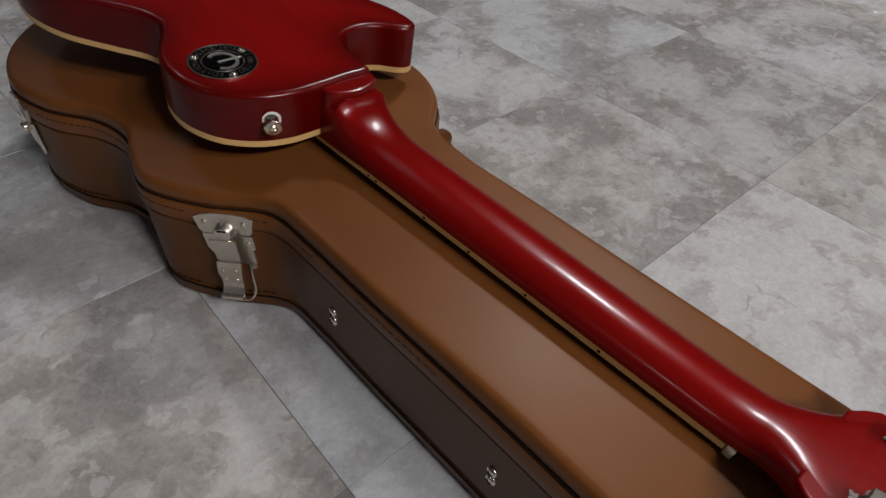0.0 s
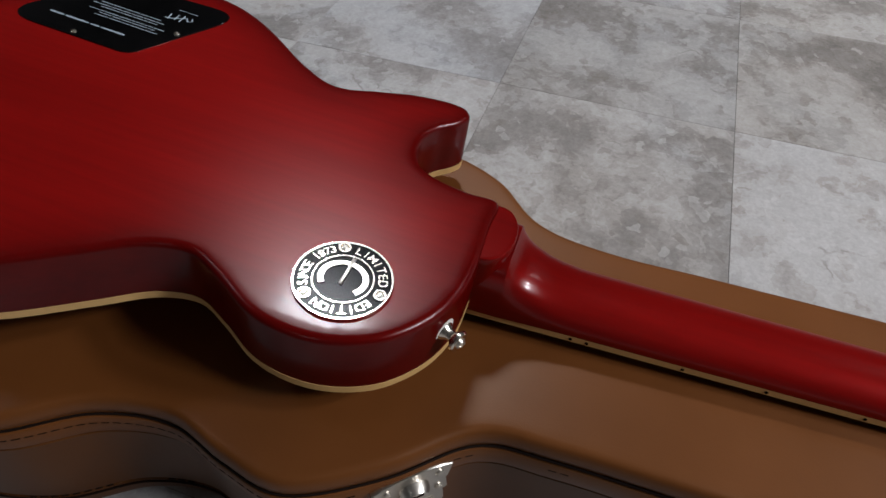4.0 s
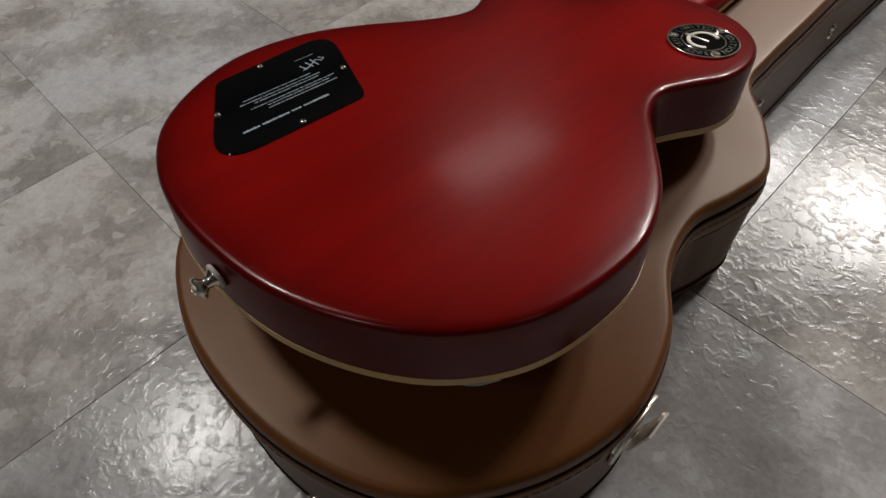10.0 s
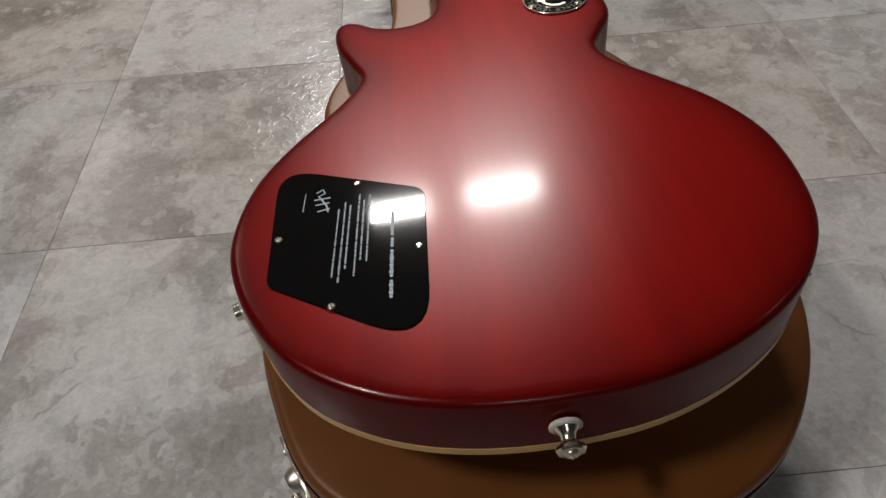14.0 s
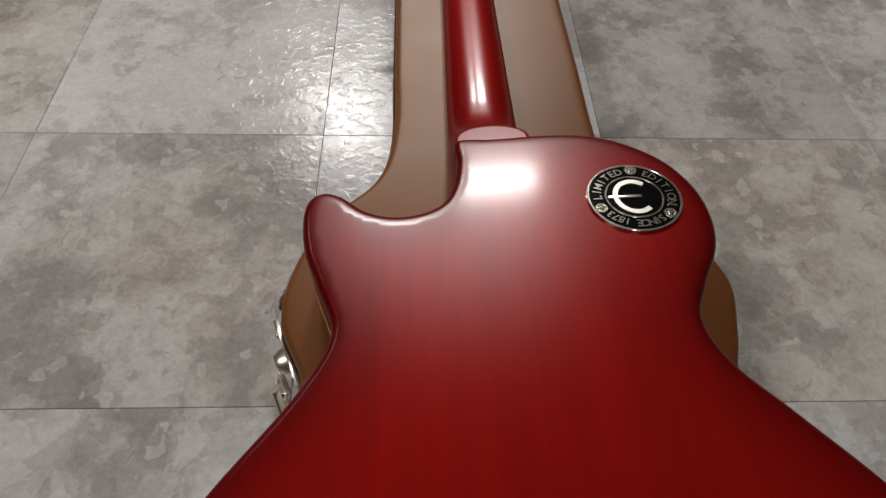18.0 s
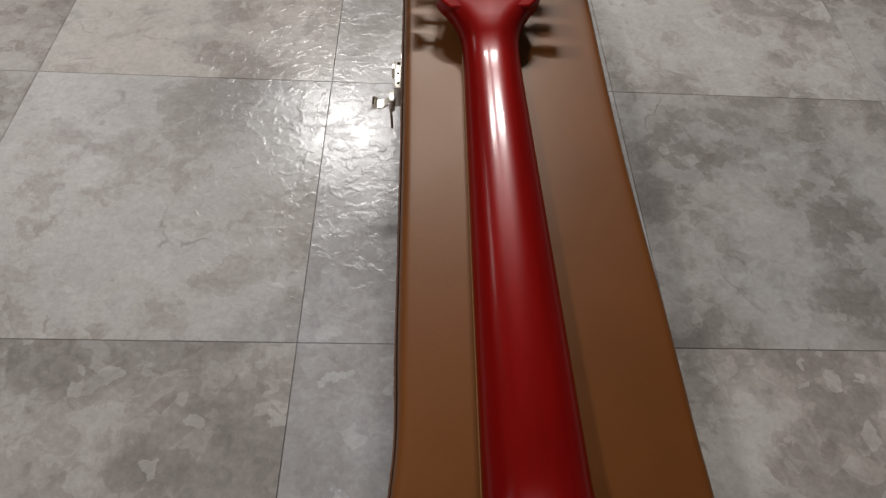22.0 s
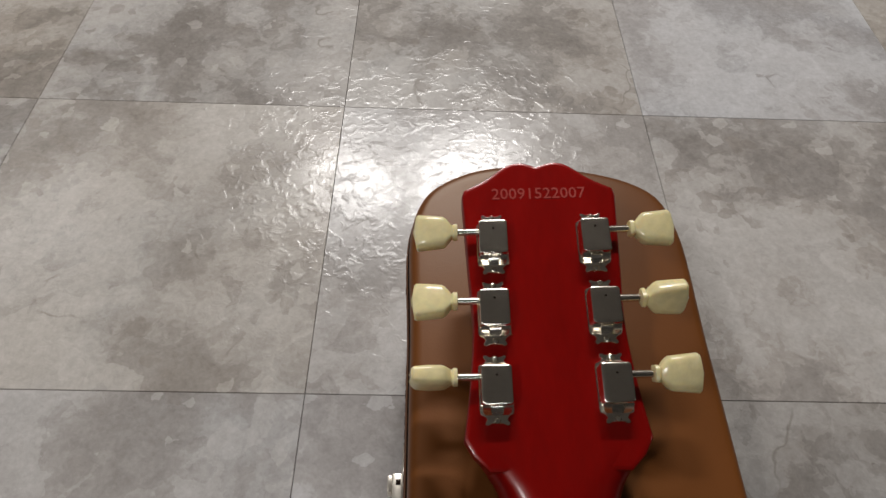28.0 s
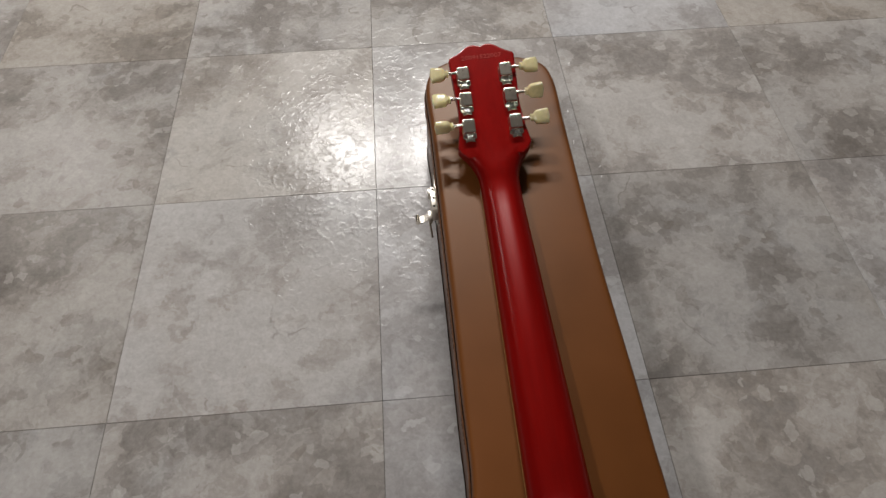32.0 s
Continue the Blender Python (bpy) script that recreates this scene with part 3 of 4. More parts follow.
head_loop = [Vector((p.x, p.y, 0)) for p in right] + [Vector((-p.x, p.y, 0)) for p in reversed(right[:-1])]
head_bm = shell(head_loop, [(-0.001, -0.0145), (0, -0.0135), (0, -0.0014), (-0.0006, -0.0004), (-0.0018, 0), (-0.0024, 0), (-0.003, 0)])
part("headstock", moved(head_bm, HEAD_M), NECK_CHERRY, guitar)


def letters(text, size, depth):
    """A raised word as a mesh, centred on its foot, in the xy plane."""
    cu = bpy.data.curves.new("word", "FONT")
    cu.body, cu.size, cu.extrude, cu.align_x, cu.resolution_u, cu.offset = text, size, depth, "CENTER", 2, size * 0.004
    ob = new("word", cu)
    bpy.context.view_layer.update()
    me = bpy.data.meshes.new_from_object(ob.evaluated_get(bpy.context.evaluated_depsgraph_get()))
    bpy.data.objects.remove(ob)
    bm = bmesh.new()
    bm.from_mesh(me)
    bpy.data.meshes.remove(me)
    return bm


def rounded(points, radii, steps=6):
    """A polygon with rounded corners."""
    out, n = [], len(points)
    p = [Vector((*q, 0)) for q in points]
    for i in range(n):
        radius = radii[i] if isinstance(radii, tuple) else radii
        a, b = (p[i - 1] - p[i]).normalized(), (p[(i + 1) % n] - p[i]).normalized()
        half = a.angle(b) / 2
        reach = radius / math.tan(half)
        start, end = p[i] + a * reach, p[i] + b * reach
        for k in range(steps + 1):
            u = k / steps
            out.append(start.lerp(p[i], u).lerp(p[i].lerp(end, u), u))
    return out


def screw_head(x, y, z, r, m=None, slot=0.0):
    """A domed screw head with a cross cut."""
    dome = turned([(r, 0), (r, r * 0.25), (r * 0.8, r * 0.5), (r * 0.45, r * 0.62), (0.0, r * 0.66)], None, 14)
    cut = joined(block(-r * 0.6, r * 0.6, -r * 0.11, r * 0.11, r * 0.5, r * 0.72), block(-r * 0.11, r * 0.11, -r * 0.6, r * 0.6, r * 0.5, r * 0.72))
    place = Matrix.Translation((x, y, z)) @ Matrix.Rotation(slot, 4, "Z")
    if m is not None:
        place = m @ place
    return moved(dome, place), moved(cut, place)


# control cover with its printed lines
plate_loop = rounded([(-0.1427, 0.1945), (-0.0503, 0.1551), (-0.0543, 0.0375), (-0.1397, 0.0912)], (0.0185, 0.0125, 0.0215, 0.0115), 8)
cover = part("control_cover", shell(plate_loop, [(0.0, -0.001), (0.0, 0.0004), (-0.0005, 0.0009), (-0.003, 0.0009)], False, True), BLACK_GLOSS, guitar, "glossy black plastic control cover with silver print")
for n, (x, y) in enumerate(((-0.1362, 0.126), (-0.0562, 0.1056), (-0.1033, 0.0707), (-0.0912, 0.1671))):
    dome, cut = screw_head(x, y, 0.0006, 0.0024, None, 0.4 + n)
    part("screw", joined(dome, cut), NICKEL, cover)
PRINT_LINES = [(-0.1019, 0.1455, 0.0885, 0.0013), (-0.0980, 0.1510, 0.0855, 0.0013), (-0.0950, 0.1478, 0.0940, 0.0013), (-0.0895, 0.1571, 0.0885, 0.0013), (-0.0868, 0.1508, 0.0990, 0.0013),
               (-0.0832, 0.1552, 0.0975, 0.0013), (-0.0700, 0.1375, 0.0712, 0.0025), (-0.1231, 0.1640, 0.1462, 0.0009)]
bars = random.Random(5)
for u, a, b, thick in PRINT_LINES:
    y, lean, bits, left = a, 0.042, [], bars.randint(3, 8)
    while y > b + 0.002:
        step = min(bars.uniform(0.75, 1.05) * max(thick, 0.0011), y - b)
        x, tall = u + (y - a) * lean, thick * bars.choice((0.36, 0.36, 0.5))
        bits.append(block(x - tall, x + tall * 0.8, y - step, y, 0.0009, 0.00103))
        left -= 1
        y -= step + (0.0003 if left else thick * 0.8)
        left = left or bars.randint(2, 9)
    tagged(part("printed_line", joined(*bits), PRINT, cover), kind="stuff")
sign = [[(-0.1165, 0.1635), (-0.1125, 0.1660), (-0.1110, 0.1625), (-0.1150, 0.1600), (-0.1125, 0.1560), (-0.1095, 0.1500), (-0.1085, 0.1445)], [(-0.1175, 0.1570), (-0.1075, 0.1575)], [(-0.1165, 0.1520), (-0.1080, 0.1530)], [(-0.1150, 0.1460), (-0.1075, 0.1475)]]
part("printed_mark", joined(*[tube([Vector((x, y, 0.001)) for x, y in s], 0.0006, 6, flat=0.25) for s in sign]), PRINT, cover, "silver printed script mark")

# round badge on the upper bout
BX, BY = 0.0775, 0.3825


def ring(r0, r1, z0, z1, steps=64):
    loops = []
    for r, z in ((r0, z0), (r0, z1 - 0.0003), (r0 + 0.0003, z1), (r1 - 0.0003, z1), (r1, z1 - 0.0003), (r1, z0)):
        loops.append([(BX + r * math.cos(2 * math.pi * k / steps), BY + r * math.sin(2 * math.pi * k / steps), z) for k in range(steps)])
    return loft(loops, caps=False)


badge = part("badge", moved(turned([(0.0268, 0), (0.0268, 0.0008), (0.0264, 0.0012), (0.01, 0.0012)], None, 64), Matrix.Translation((BX, BY, 0))), BLACK_MATT, guitar, "round black enamel badge with raised chrome lettering")
part("rim", ring(0.0256, 0.0271, 0.0, 0.0018), NICKEL, badge, "chrome outer rim")
part("inner_ring", ring(0.0158, 0.0169, 0.0010, 0.0019), NICKEL, badge, "chrome inner ring")
arch = [loft([[(BX + rx * r * math.cos(t), BY + ry * r * math.sin(t), z) for r, z in ((0.87, 0.0010), (0.87, 0.0020), (1.13, 0.0020), (1.13, 0.0010))] for t in [math.radians(50 + 260 * k / 30) for k in range(31)]])
        for rx, ry in ((0.0108, 0.0122),)]
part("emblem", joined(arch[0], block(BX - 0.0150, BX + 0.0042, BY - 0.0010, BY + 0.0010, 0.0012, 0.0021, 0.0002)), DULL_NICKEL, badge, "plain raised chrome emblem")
for word, mid, span in (("LIMITED", 142, 76), ("EDITION", 22, 76), ("SINCE 1873", 261, 84)):
    for k, ch in enumerate(word):
        if ch == " ":
            continue
        a = math.radians(mid + span / 2 - span * k / (len(word) - 1))
        m = Matrix.Translation((BX + 0.0187 * math.cos(a), BY + 0.0187 * math.sin(a), 0.0014)) @ Matrix.Rotation(a - math.pi / 2, 4, "Z")
        part("letter", moved(letters(ch, 0.0072, 0.0004), m), NICKEL, badge)
for a in (83, 202, 320):
    x, y = BX + 0.0222 * math.cos(math.radians(a)), BY + 0.0222 * math.sin(math.radians(a))
    seat = moved(turned([(0.0037, 0.001), (0.0037, 0.0018), (0.0034, 0.0021), (0.0028, 0.0021), (0.0026, 0.0015)], None, 20), Matrix.Translation((x, y, 0)))
    dome, cut = screw_head(x, y, 0.0013, 0.0025, None, a)
    part("screw", joined(seat, dome, cut), NICKEL, badge)


def strap_button(foot, out):
    """A nickel strap button on a white felt washer; foot on the side of the body, out its direction."""
    m = Matrix.Translation(foot) @ Vector(out).to_track_quat("Z", "Y").to_matrix().to_4x4()
    b = part("strap_button", turned([(0.0060, 0.0016), (0.0055, 0.003), (0.0036, 0.005), (0.0034, 0.0078), (0.0050, 0.0095), (0.0068, 0.0105), (0.0070, 0.0120), (0.0062, 0.0130), (0.003, 0.0132)], m, 28), NICKEL, guitar, "nickel strap button on white felt")
    part("felt_washer", turned([(0.0072, -0.0005), (0.0078, 0.0004), (0.0078, 0.0014), (0.007, 0.002), (0.004, 0.002)], m, 28), FELT, b, "white felt washer")
    dome, cut = screw_head(0, 0, 0.0128, 0.0035, m)
    part("screw", joined(dome, cut), DULL_NICKEL, b)


strap_button((0.0005, 0.0016, -0.021), (0, -1, -0.12))
strap_button((0.0690, 0.4388, -0.0225), (0.38, 0.92, -0.05))

# jack plate on the side of the lower bout
jack_m = Matrix.Translation((-0.1590, 0.1010, -0.0250)) @ Vector((-0.95, -0.31, 0)).to_track_quat("Z", "Y").to_matrix().to_4x4()
jack = part("jack_plate", block(-0.0185, 0.0185, -0.0185, 0.0185, -0.0015, 0.0012, 0.0008, jack_m), DULL_NICKEL, guitar, "square nickel jack plate")
part("jack_socket", turned([(0.0075, 0.001), (0.0075, 0.0030), (0.0068, 0.0036), (0.0052, 0.0036), (0.005, 0.0075), (0.0038, 0.0078), (0.0034, 0.003)], jack_m, 20), NICKEL, jack)

# a pale film tab hanging from the rim on the bass side
part("film_tab", joined(tube(spline([(0.118, 0.058, -0.054), (0.124, 0.062, -0.057), (0.132, 0.069, -0.058), (0.140, 0.078, -0.054)], 14, False), 0.003, 8, flat=0.5),
                        tube([(0.112, 0.054, -0.0505), (0.1115, 0.052, -0.057)], 0.0016, 6)), FELT, guitar, "pale plastic tab under the rim")


def tuner(side, s, u, spin):
    """One tuning machine: scalloped base, stamped cover, shaft and keystone knob; side -1 or 1."""
    m = HEAD_M @ Matrix.Translation((side * u, s, 0)) @ Matrix.Diagonal((side, 1, 1, 1))
    half = [(0.0, 0.0110), (0.0026, 0.0110), (0.0042, 0.0120), (0.0054, 0.0117), (0.0055, 0.0105), (0.0044, 0.0090), (0.0056, 0.0076), (0.0076, 0.0066), (0.0080, 0.0050), (0.0080, -0.0164), (0.0076, -0.0180), (0.0058, -0.0192), (0.0048, -0.0206), (0.0058, -0.0222), (0.0056, -0.0234), (0.0042, -0.0238), (0.0026, -0.0228), (0.0, -0.0228)]
    loop = [Vector((x, y, 0)) for x, y in half] + [Vector((-x, y, 0)) for x, y in reversed(half[1:-1])]
    knob_m, m = m, m @ Matrix.Diagonal((0.95, 0.87, 1, 1))
    base = part("tuner", moved(shell(loop, [(0, -0.0005), (0, 0.0010), (-0.0004, 0.0014)]), m), NICKEL, guitar, "nickel tuning machine with a cream keystone knob")
    box = [Vector((x, y, 0)) for x, y in ((-0.0073, -0.0146), (0.0073, -0.0146), (0.0073, 0.0054), (-0.0073, 0.0054))]
    box = rounded([(p.x, p.y) for p in box], 0.0020, 4)
    part("cover", moved(shell(box, [(0.0004, 0.001), (0, 0.002), (0, 0.0078), (-0.0003, 0.0087), (-0.0009, 0.0090), (-0.0014, 0.0090)], True, True), m), NICKEL, base)
    part("oil_hole", moved(turned([(0.0006, 0.0088), (0.0006, 0.0092)], None, 10), m), GROOVE, base)
    skirt = loft([[(x * w, y, z) for x, z in ((-1, 0.001), (-1, h), (-0.45, h), (-0.4, h * 0.6), (0.4, h * 0.6), (0.45, h), (1, h), (1, 0.001))] for y, w, h in ((-0.0138, 0.0066, 0.0066), (-0.0156, 0.0068, 0.0058), (-0.0174, 0.0064, 0.0034), (-0.0186, 0.0052, 0.0022))])
    part("skirt", moved(skirt, m), NICKEL, base)
    part("tab", moved(loft([[(x * w, y, z) for x, z in ((-1, 0.001), (-1, h), (1, h), (1, 0.001))] for y, w, h in ((0.0048, 0.0064, 0.0050), (0.0062, 0.0060, 0.0038), (0.0078, 0.0042, 0.0022))]), m), NICKEL, base)
    for y in (0.0098, -0.0213):
        dome, cut = screw_head(0, y, 0.0012, 0.0016, None, 0.6)
        part("screw", moved(joined(dome, cut), m), NICKEL, base)
    ax = knob_m @ Matrix.Translation((0, 0, 0.0045)) @ Matrix.Rotation(math.pi / 2, 4, "Y")
    part("shaft", turned([(0.0017, 0.006), (0.0017, 0.0195)], ax, 14), NICKEL, base)
    km = knob_m @ Matrix.Translation((0, 0, 0.0045)) @ Matrix.Rotation(spin, 4, "X")
    rows = [(0.0168, 0.0022, 0.0022), (0.0170, 0.0036, 0.0036), (0.0186, 0.0038, 0.0038), (0.0196, 0.0031, 0.0031), (0.0206, 0.0044, 0.0036), (0.0226, 0.0068, 0.0043), (0.0240, 0.0076, 0.0046), (0.0300, 0.0082, 0.0046), (0.0358, 0.0088, 0.0040)]
    rings = []
    for x, a, b in rows:
        rings.append([(x, a * math.copysign(abs(math.cos(t)) ** 0.5, math.cos(t)), b * math.copysign(abs(math.sin(t)) ** 0.5, math.sin(t))) for t in [2 * math.pi * k / 24 for k in range(24)]])
    # the end is cut to a low ridge
    rings.append([(0.0368 + 0.0008 * (1 - abs(y) / 0.0087), y * 0.93, z * 0.78) for x, y, z in rings[-1]])
    rings.append([(0.0373 + 0.0012 * (1 - abs(y) / 0.0087), y * 0.55, z * 0.35) for x, y, z in rings[-2]])
    part("knob", moved(loft(rings), km), KNOB_CREAM, base, "pale cream plastic keystone knob", 32)


for side, s, u, spin in ((-1, 0.1440, 0.0243, 0.10), (-1, 0.1092, 0.0252, -0.15), (-1, 0.0742, 0.0260, 1.5), (1, 0.1440, 0.0243, 0.10), (1, 0.1092, 0.0252, 1.0), (1, 0.0742, 0.0260, 0.30)):
    tuner(side, s, u, spin)

# digits in a lighter red that paints in their highlights
part("serial_number", moved(letters("20091522007", 0.0086, 0.00015), HEAD_M @ Matrix.Translation((0.0, 0.1638, 0.0001))), plain("digit_highlight", (0.34, 0.065, 0.055), 0.12), guitar, "pressed row of digits, lightened for their highlights")

# ---------------------------------------------------------------- fittings of the case


def on_case(x, y, z):
    """The pose on the side of the case nearest to a place: x along the wall, y out of it, z up."""
    nor = outward(case_loop)
    k = min(range(len(case_loop)), key=lambda i: (case_loop[i].x - x) ** 2 + (case_loop[i].y - y) ** 2)
    n = nor[k]
    t = n.cross(Vector((0, 0, 1)))
    m = Matrix((-t, n, Vector((0, 0, 1)))).transposed().to_4x4()
    return Matrix.Translation((case_loop[k].x, case_loop[k].y, z)) @ m


def plate_of(outline, y0, y1, edge=0.0004):
    """A sheet-metal piece: an outline in x and z, between two depths."""
    loop = [Vector((x, z, 0)) for x, z in outline]
    bm = shell(loop, [(-edge, y0), (0, y0 + edge), (0, y1 - edge), (-edge, y1)])
    return moved(bm, Matrix(((1, 0, 0, 0), (0, 0, 1, 0), (0, 1, 0, 0), (0, 0, 0, 1))))


def latch(x, y, opened=False):
    m = on_case(x, y, 0.003)
    if opened:
        m = Matrix.Translation((0, 0, -0.006)) @ m @ Matrix.Diagonal((-1, 1, 1, 1))
    top = [(-0.0255, 0.108), (-0.018, 0.1115), (-0.006, 0.1135), (0.006, 0.1135), (0.018, 0.1115), (0.0255, 0.108), (0.0225, 0.0945), (0.0195, 0.0915), (-0.0195, 0.0915), (-0.0225, 0.0945)]
    lt = part("latch", moved(plate_of(top, -0.0008, 0.0026), m), DULL_NICKEL, case, "nickel-plated draw latch with a spring lever")
    low = [(-0.0215, 0.0900), (0.0215, 0.0900), (0.0225, 0.076), (0.0195, 0.074), (0.0205, 0.0600), (0.0190, 0.0530), (0.0150, 0.0520), (0.0120, 0.058), (-0.0120, 0.058), (-0.0150, 0.066), (-0.0200, 0.074)]
    part("lower_plate", moved(plate_of(low, -0.0006, 0.0018), m), DULL_NICKEL, lt)
    if opened:
        part("bracket", moved(joined(block(-0.0220, 0.0130, 0.001, 0.0080, 0.080, 0.1010, 0.0008), block(-0.0240, -0.0120, 0.0075, 0.0125, 0.076, 0.0880, 0.0006), block(0.0040, 0.0125, 0.0078, 0.0105, 0.088, 0.0990, 0.0006)), m), DULL_NICKEL, lt, "bent nickel bracket")
        for kx in (-0.0160, -0.0040, 0.0085):
            part("slot", moved(block(kx - 0.0013, kx + 0.0013, 0.0035, 0.0060, 0.1006, 0.1014), m), GROOVE, lt)
        swung = loft([[(-0.0210 + lean, y0, z - 0.012), (-0.0115 + lean, y0, z - 0.012), (-0.0115 + lean, y0, z - 0.0104), (-0.0210 + lean, y0, z - 0.0104)] for y0, z, lean in ((0.006, 0.0900, 0.0), (0.0115, 0.0925, 0.0), (0.0155, 0.0910, -0.001), (0.0205, 0.0895, -0.002), (0.0245, 0.0910, -0.0025))])
        part("lever", moved(swung, m), DULL_NICKEL, lt, "spring lever standing open")
        part("lever_lip", moved(tube([(-0.0235, 0.0250, 0.0805), (-0.0140, 0.0250, 0.0805)], 0.0026, 10, flat=1.3), m), NICKEL, lt)
        part("bail", moved(tube(spline([(-0.018, 0.010, 0.080), (-0.026, 0.0105, 0.078), (-0.034, 0.0100, 0.076), (-0.042, 0.0095, 0.074)], 12, False), 0.0012, 8), m), NICKEL, lt, "bent wire bail")
        return
    if x > 0.3:
        leaf = loft([[(-w, y0, z), (w, y0, z), (w, y0 + 0.0014, z), (-w, y0 + 0.0014, z)] for z, w, y0 in ((0.0900, 0.0112, 0.0040), (0.0990, 0.0116, 0.0066), (0.1120, 0.0116, 0.0090), (0.1235, 0.0112, 0.0112), (0.1255, 0.0108, 0.0124))])
        part("leaf", moved(leaf, m), DULL_NICKEL, lt, "plain nickel leaf folded up")
        part("catch", moved(turned([(0.0046, 0.0), (0.0058, 0.0030), (0.0046, 0.0075), (0.0, 0.0092)], Matrix.Translation((0.005, 0.0015, 0.0815)) @ Matrix.Rotation(-math.pi / 2, 4, "X"), 18), m), NICKEL, lt, "round nickel catch")
        return
    boss = turned([(0.0098, 0.0), (0.0088, 0.0050), (0.0070, 0.0078), (0.004, 0.0085)], Matrix.Translation((0, 0.0015, 0.0965)) @ Matrix.Rotation(-math.pi / 2, 4, "X") @ Matrix.Diagonal((1.0, 0.85, 1, 1)), 24)
    part("boss", moved(boss, m), DULL_NICKEL, lt, "raised keyhole boss")
    part("keyhole", moved(block(-0.0040, 0.0040, 0.0080, 0.0100, 0.0990, 0.1015, 0.0006), m), GROOVE, lt)
    arm = loft([[(-w, y0, z), (w, y0, z), (w, y0 + 0.0018, z), (-w, y0 + 0.0018, z)] for z, w, y0 in ((0.0905, 0.0095, 0.0085), (0.080, 0.0098, 0.0090), (0.0700, 0.0098, 0.0085), (0.0640, 0.0080, 0.0080))])
    part("hasp", moved(arm, m), DULL_NICKEL, lt)
    lever = loft([[(-w, y0, z), (w, y0, z), (w, y0 + 0.0016, z + 0.0005), (-w, y0 + 0.0016, z + 0.0005)] for z, w, y0 in ((0.0665, 0.0105, 0.0100), (0.0560, 0.0105, 0.0125), (0.0480, 0.0092, 0.0115), (0.0410, 0.0092, 0.0115), (0.0350, 0.0096, 0.0150), (0.0330, 0.0098, 0.0185))])
    part("lever", moved(lever, m), DULL_NICKEL, lt, "curled spring lever")
    part("lever_lip", moved(tube([(-0.0096, 0.0195, 0.0338), (0.0096, 0.0195, 0.0338)], 0.0026, 10, flat=1.3), m), NICKEL, lt)
    for z in (0.0600, 0.0490):
        for px in (-0.0055, 0.0055):
            part("pin", moved(turned([(0.0019, -0.001), (0.0017, 0.0012), (0.0, 0.0018)], Matrix.Translation((px, 0.0135, z)) @ Matrix.Rotation(-math.pi / 2, 4, "X"), 10), m), NICKEL, lt)
    bail = spline([(0.0145, 0.003, 0.060), (0.0165, 0.007, 0.048), (0.0172, 0.009, 0.034), (0.0120, 0.011, 0.0235), (0.0010, 0.012, 0.0225)], 22, False)
    part("bail", moved(tube(bail, 0.0012, 8), m), NICKEL, lt, "bent wire bail")
    for rx, rz in ((-0.0165, 0.1035), (0.0165, 0.1035), (-0.0150, 0.0815), (0.0165, 0.0815)):
        part("rivet", moved(turned([(0.0027, 0.0), (0.0025, 0.0012), (0.0014, 0.0020), (0.0, 0.0022)], Matrix.Translation((rx, 0.0015 if rz < 0.09 else 0.0024, rz)) @ Matrix.Rotation(-math.pi / 2, 4, "X"), 12), m), DULL_NICKEL, lt)


for lx, ly in ((0.2745, -0.5085), (0.350, -0.808), (0.008, -0.916), (0.0745, -0.0925), (0.012, -0.618)):
    latch(lx, ly, ly > -0.1)

# pairs of small split rivets beside the neck
for sx, sy in ((0.243, -0.408), (0.243, -0.222)):
    for z in (0.0640, 0.0535):
        m = on_case(sx, sy, z) @ Matrix.Rotation(-math.pi / 2, 4, "X") @ Matrix.Rotation(0.5, 4, "Z")
        rivet = part("rivet", turned([(0.0044, -0.001), (0.0046, 0.0006), (0.0040, 0.0019), (0.0024, 0.0028), (0.0, 0.0031)], m, 16), NICKEL, case, "small split nickel rivet")
        part("slot", block(-0.0024, 0.0024, -0.0007, 0.0007, 0.0024, 0.0034, 0.0, m), GROOVE, rivet)

# domed feet on the tail wall
for sx, sy in ((0.212, -0.974), (0.086, -0.967)):
    m = on_case(sx, sy, 0.022) @ Matrix.Rotation(-math.pi / 2, 4, "X")
    part("foot_stud", turned([(0.0085, -0.001), (0.0090, 0.001), (0.0078, 0.0045), (0.005, 0.0068), (0.0, 0.0075)], m, 22), NICKEL, case, "domed nickel stud")

# dark line painting the shade in the lid's groove, and stitched dashes in the hollows
nor_case = outward(case_loop)
part("groove_line", tube([(p.x - n.x * 0.0003, p.y - n.y * 0.0003, 0.1200) for p, n in zip(case_loop, nor_case)], 0.0009, 8, True), GROOVE, case, "dark line for the shade in the groove under the lid's lip")
for z, kept in ((0.1120, -0.02), (0.0262, 0.08)):
    dashes = []
    for k, (p, n) in enumerate(zip(case_loop, nor_case)):
        if noise.noise(Vector((k * 0.11, 0.0, 3.0 + z))) < kept:
            continue
        turn = Matrix((n.cross(Vector((0, 0, 1))), n, Vector((0, 0, 1)))).transposed().to_4x4()
        dashes.append(block(-0.0024, 0.0024, 0.0010, 0.0019, z - 0.0003, z + 0.0004, 0.0, Matrix.Translation((p.x, p.y, 0)) @ turn))
    tagged(part("stitching", joined(*dashes), GROOVE, case, "dark row of stitches along the seam"), "dark row of stitches along the seam", kind="stuff")
part("lower_piping", tube([(p.x + n.x * 0.0002, p.y + n.y * 0.0002, 0.0190) for p, n in zip(case_loop, nor_case)], 0.0012, 6, True), GROOVE, case, "dark seam above the floor")

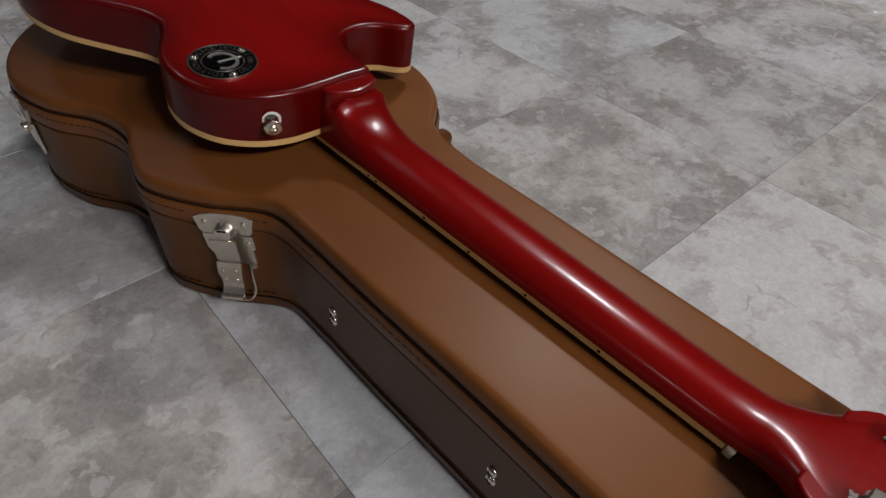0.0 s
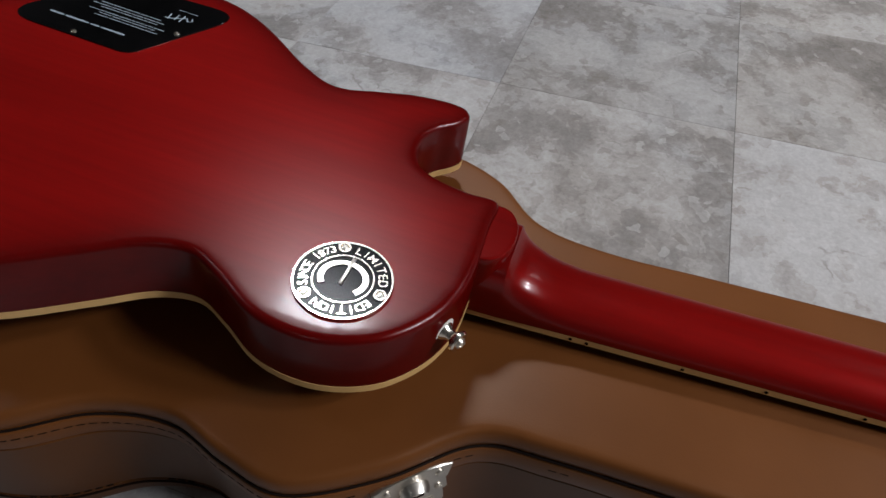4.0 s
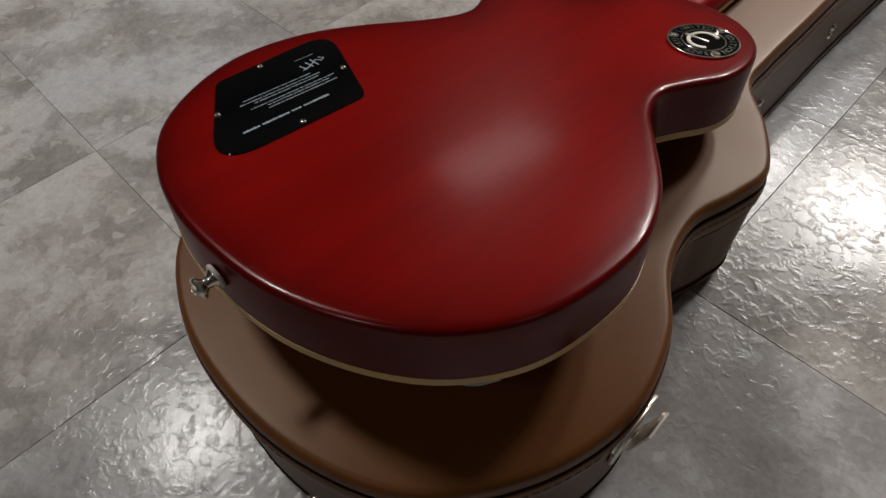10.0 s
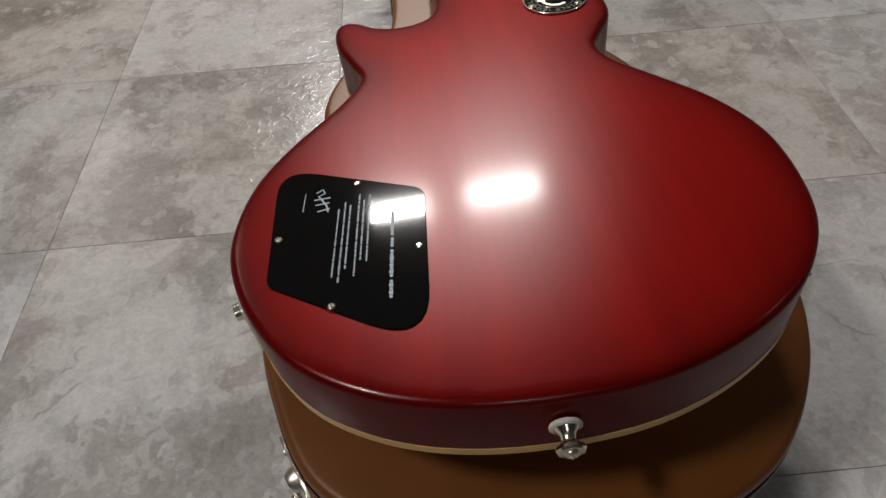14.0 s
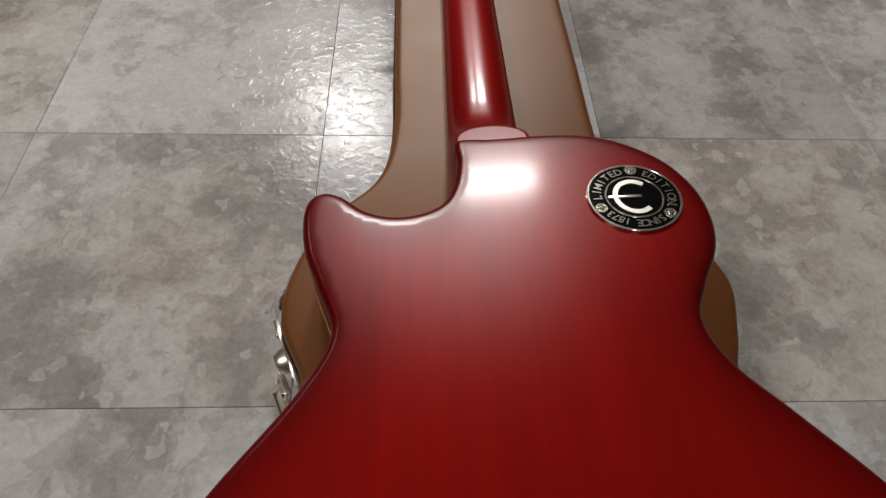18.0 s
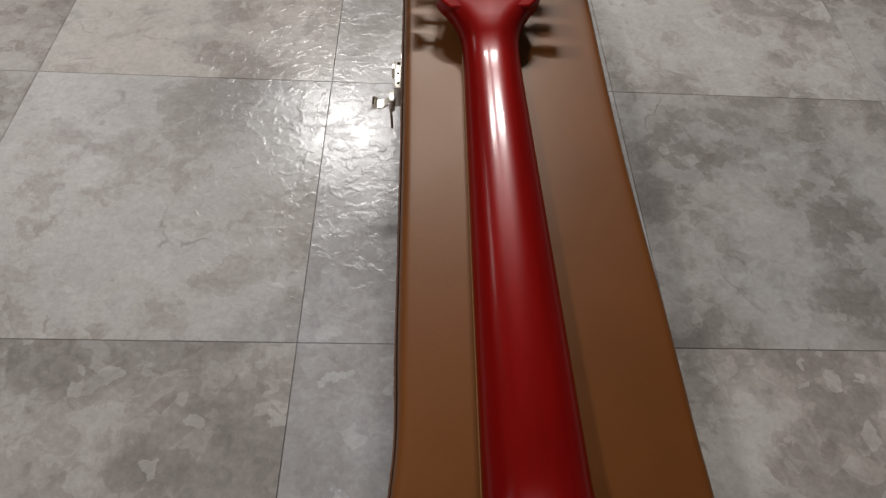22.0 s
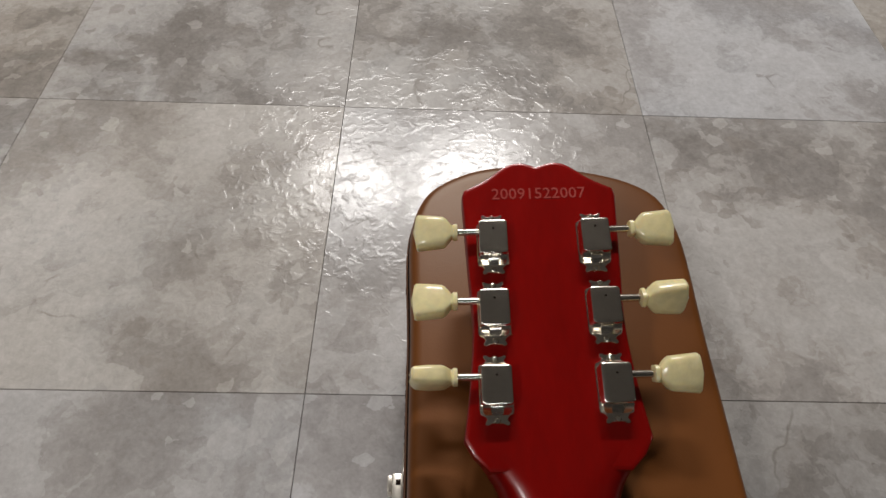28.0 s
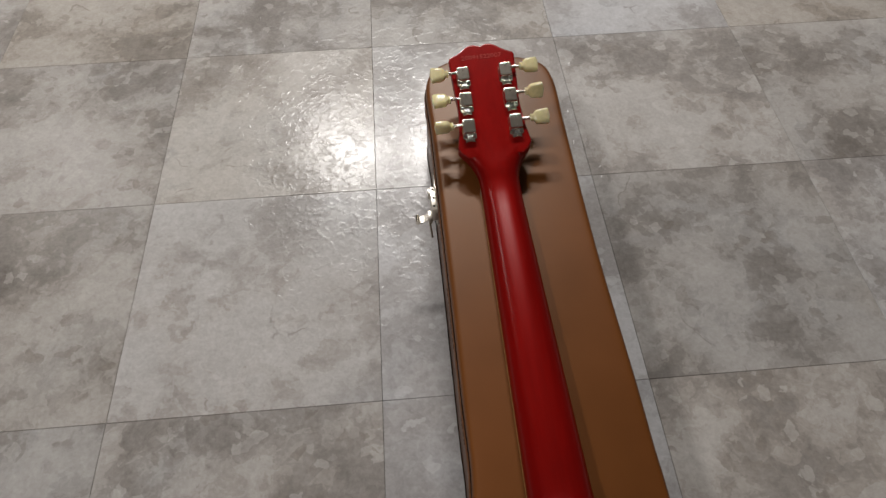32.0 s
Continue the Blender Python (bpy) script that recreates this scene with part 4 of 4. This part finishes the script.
# carrying handle on the bass wall
handle_line = spline([(0.062, -0.490, 0.066), (0.052, -0.475, 0.054), (0.036, -0.488, 0.046), (0.017, -0.515, 0.046), (0.005, -0.542, 0.052), (0.014, -0.556, 0.066)], 30, False)
grip = part("handle", tube(handle_line, 0.0085, 12, flat=0.7), CASE_SHADED, case, "brown leather carrying handle")
for k in (3, 26):
    p = handle_line[k]
    part("handle_loop", moved(turned([(0.0125, -0.004), (0.0130, 0), (0.0125, 0.004)], None, 16), Matrix.Translation(p) @ Matrix.Rotation(math.pi / 2, 4, "X")), CASE_SHADED, grip)
stay = part("handle_bracket", joined(block(0.058, 0.070, -0.474, -0.462, 0.050, 0.072, 0.002), block(0.064, 0.080, -0.472, -0.464, 0.056, 0.068, 0.002)), CASE_SHADED, case, "brown leather bracket of the handle")
part("ring", tube([(0.062, -0.475, 0.066), (0.067, -0.463, 0.073), (0.076, -0.462, 0.073)], 0.0016, 8), NICKEL, stay)

# ---------------------------------------------------------------- clutter on the floor
FILM = clear_film()


def crumpled(name, place, length, width, height, seed, label):
    """A loose crumpled bag of clear film lying in a ridge."""
    bm, nu, nv = bmesh.new(), 34, 26
    rows = []
    for i in range(nu):
        row = []
        for j in range(nv):
            a, b = i / (nu - 1), j / (nv - 1)
            x, y = (a - 0.5) * length, (b - 0.5) * width
            hump = math.sin(math.pi * a) ** 0.6 * math.sin(math.pi * b) ** 0.7
            q = Vector((x * 48 + seed, y * 48, seed))
            crease = abs(noise.noise(q)) * 0.9 + abs(noise.noise(q * 2.0)) * 0.25
            z = 0.002 + hump * height * (0.35 + 0.9 * crease) + 0.004 * abs(noise.noise(q * 4))
            push = noise.noise_vector(q * 1.3) * 0.006
            row.append(bm.verts.new((x + push.x, y + push.y, z)))
        rows.append(row)
    for r, s in zip(rows, rows[1:]):
        for j in range(1, nv):
            bm.faces.new((r[j - 1], r[j], s[j], s[j - 1]))
    ob = part(name, bm, FILM, None, "", 24)
    ob.matrix_world = place
    ob.visible_shadow = False
    return tagged(ob, label, "plastic bag")


crumpled("plastic_bag", pose(0.022, -0.487, 0, 0, 0, 58), 0.14, 0.050, 0.080, 3.0, "clear crumpled plastic bag round the case handle")
crumpled("plastic_bag", pose(-1.03, -0.50, 0, 0, 0, 80), 0.16, 0.10, 0.03, 9.0, "clear crumpled plastic bag on the grey tiles")
# flat black stand-in for an unidentified dark object at the floor's west side
stand_in_bm = shell(rounded([(-1.95, -0.36), (-1.012, -0.36), (-1.022, 0.95), (-1.95, 0.95)], 0.03), [(0, 0.0), (0, 0.004), (-0.002, 0.006), (-0.006, 0.006)])
tagged(part("dark_stand_in", stand_in_bm, plain("plain_black", (0.012, 0.012, 0.012), 0.75, relief=0.001)), "flat black stand-in for an unidentified dark object on the tiles", "floor mat")

# ---------------------------------------------------------------- floor tiles
tile_shape = shell([Vector(p + (0,)) for p in ((-TILE / 2, -TILE / 2), (TILE / 2, -TILE / 2), (TILE / 2, TILE / 2), (-TILE / 2, TILE / 2))],
                   [(-0.0002, -0.0032), (-0.0002, -0.0006), (-0.0007, 0.0)], False, True)
tile_mesh = bpy.data.meshes.new("tile")
bmesh.ops.recalc_face_normals(tile_shape, faces=tile_shape.faces[:])
tile_shape.to_mesh(tile_mesh)
tile_shape.free()
tile_mesh.materials.append(STONE)
# prints of the batch: shade, warmth and how mottled each one is; some shades also offset lamp light
PLAIN, BROWN, GREY_MIX, COOL, DARK = (1.0, 0.0, 0.55), (0.87, 0.03, 1.0), (0.98, 0.0, 1.0), (1.05, -0.035, 0.45), (0.80, 0.01, 1.0)
PRINTS = {(-1, -1): PLAIN, (0, -1): COOL, (1, -1): DARK, (-1, -2): (0.94, 0.01, 1.0), (0, -2): COOL, (1, -2): GREY_MIX, (-1, 0): (1.0, 0.02, 0.7), (0, 0): PLAIN, (1, 0): GREY_MIX, (-2, -1): BROWN, (-2, 0): BROWN, (2, -1): GREY_MIX,
          (-1, 1): (0.86, 0.03, 1.0), (0, 1): (0.86, 0.0, 1.0), (1, 1): COOL, (2, 1): BROWN, (-2, 1): BROWN, (-1, -3): GREY_MIX, (-2, -2): (0.84, 0.01, 1.0), (-2, -3): (0.95, -0.02, 0.7), (1, -3): COOL, (2, -2): PLAIN, (1, -4): COOL, (0, -4): PLAIN, (-1, -4): GREY_MIX, (2, 0): BROWN}
rest = []
for i in range(-13, 10):
    for j in range(-11, 14):
        if -6 <= i <= 4 and -6 <= j <= 3:
            ob = new("tile", tile_mesh)
            ob.parent = floor
            # other western tiles a little darker, to offset too much lamp light there
            shade, warm, mottle = PRINTS.get((i, j), (0.94 if i < -1 else 1.0, 0.0, 1.0))
            ob.color = (shade * (1 + warm * 0.6), shade, shade * (1 - warm), mottle)
            ob.location = ((i + 0.5) * TILE, (j + 0.5) * TILE, 0)
        else:
            rest.append((i, j))
verts, faces = [], []
for i, j in rest:
    x, y, h = (i + 0.5) * TILE, (j + 0.5) * TILE, TILE / 2 - 0.0006
    k = len(verts)
    verts += [(x - h, y - h, 0), (x + h, y - h, 0), (x + h, y + h, 0), (x - h, y + h, 0)]
    faces.append((k, k + 1, k + 2, k + 3))
far_mesh = bpy.data.meshes.new("far_tiles")
far_mesh.from_pydata(verts, [], faces)
far_mesh.materials.append(STONE)
far_tiles = new("far_tiles", far_mesh)
far_tiles.parent = floor
tagged(far_tiles, kind="stuff")
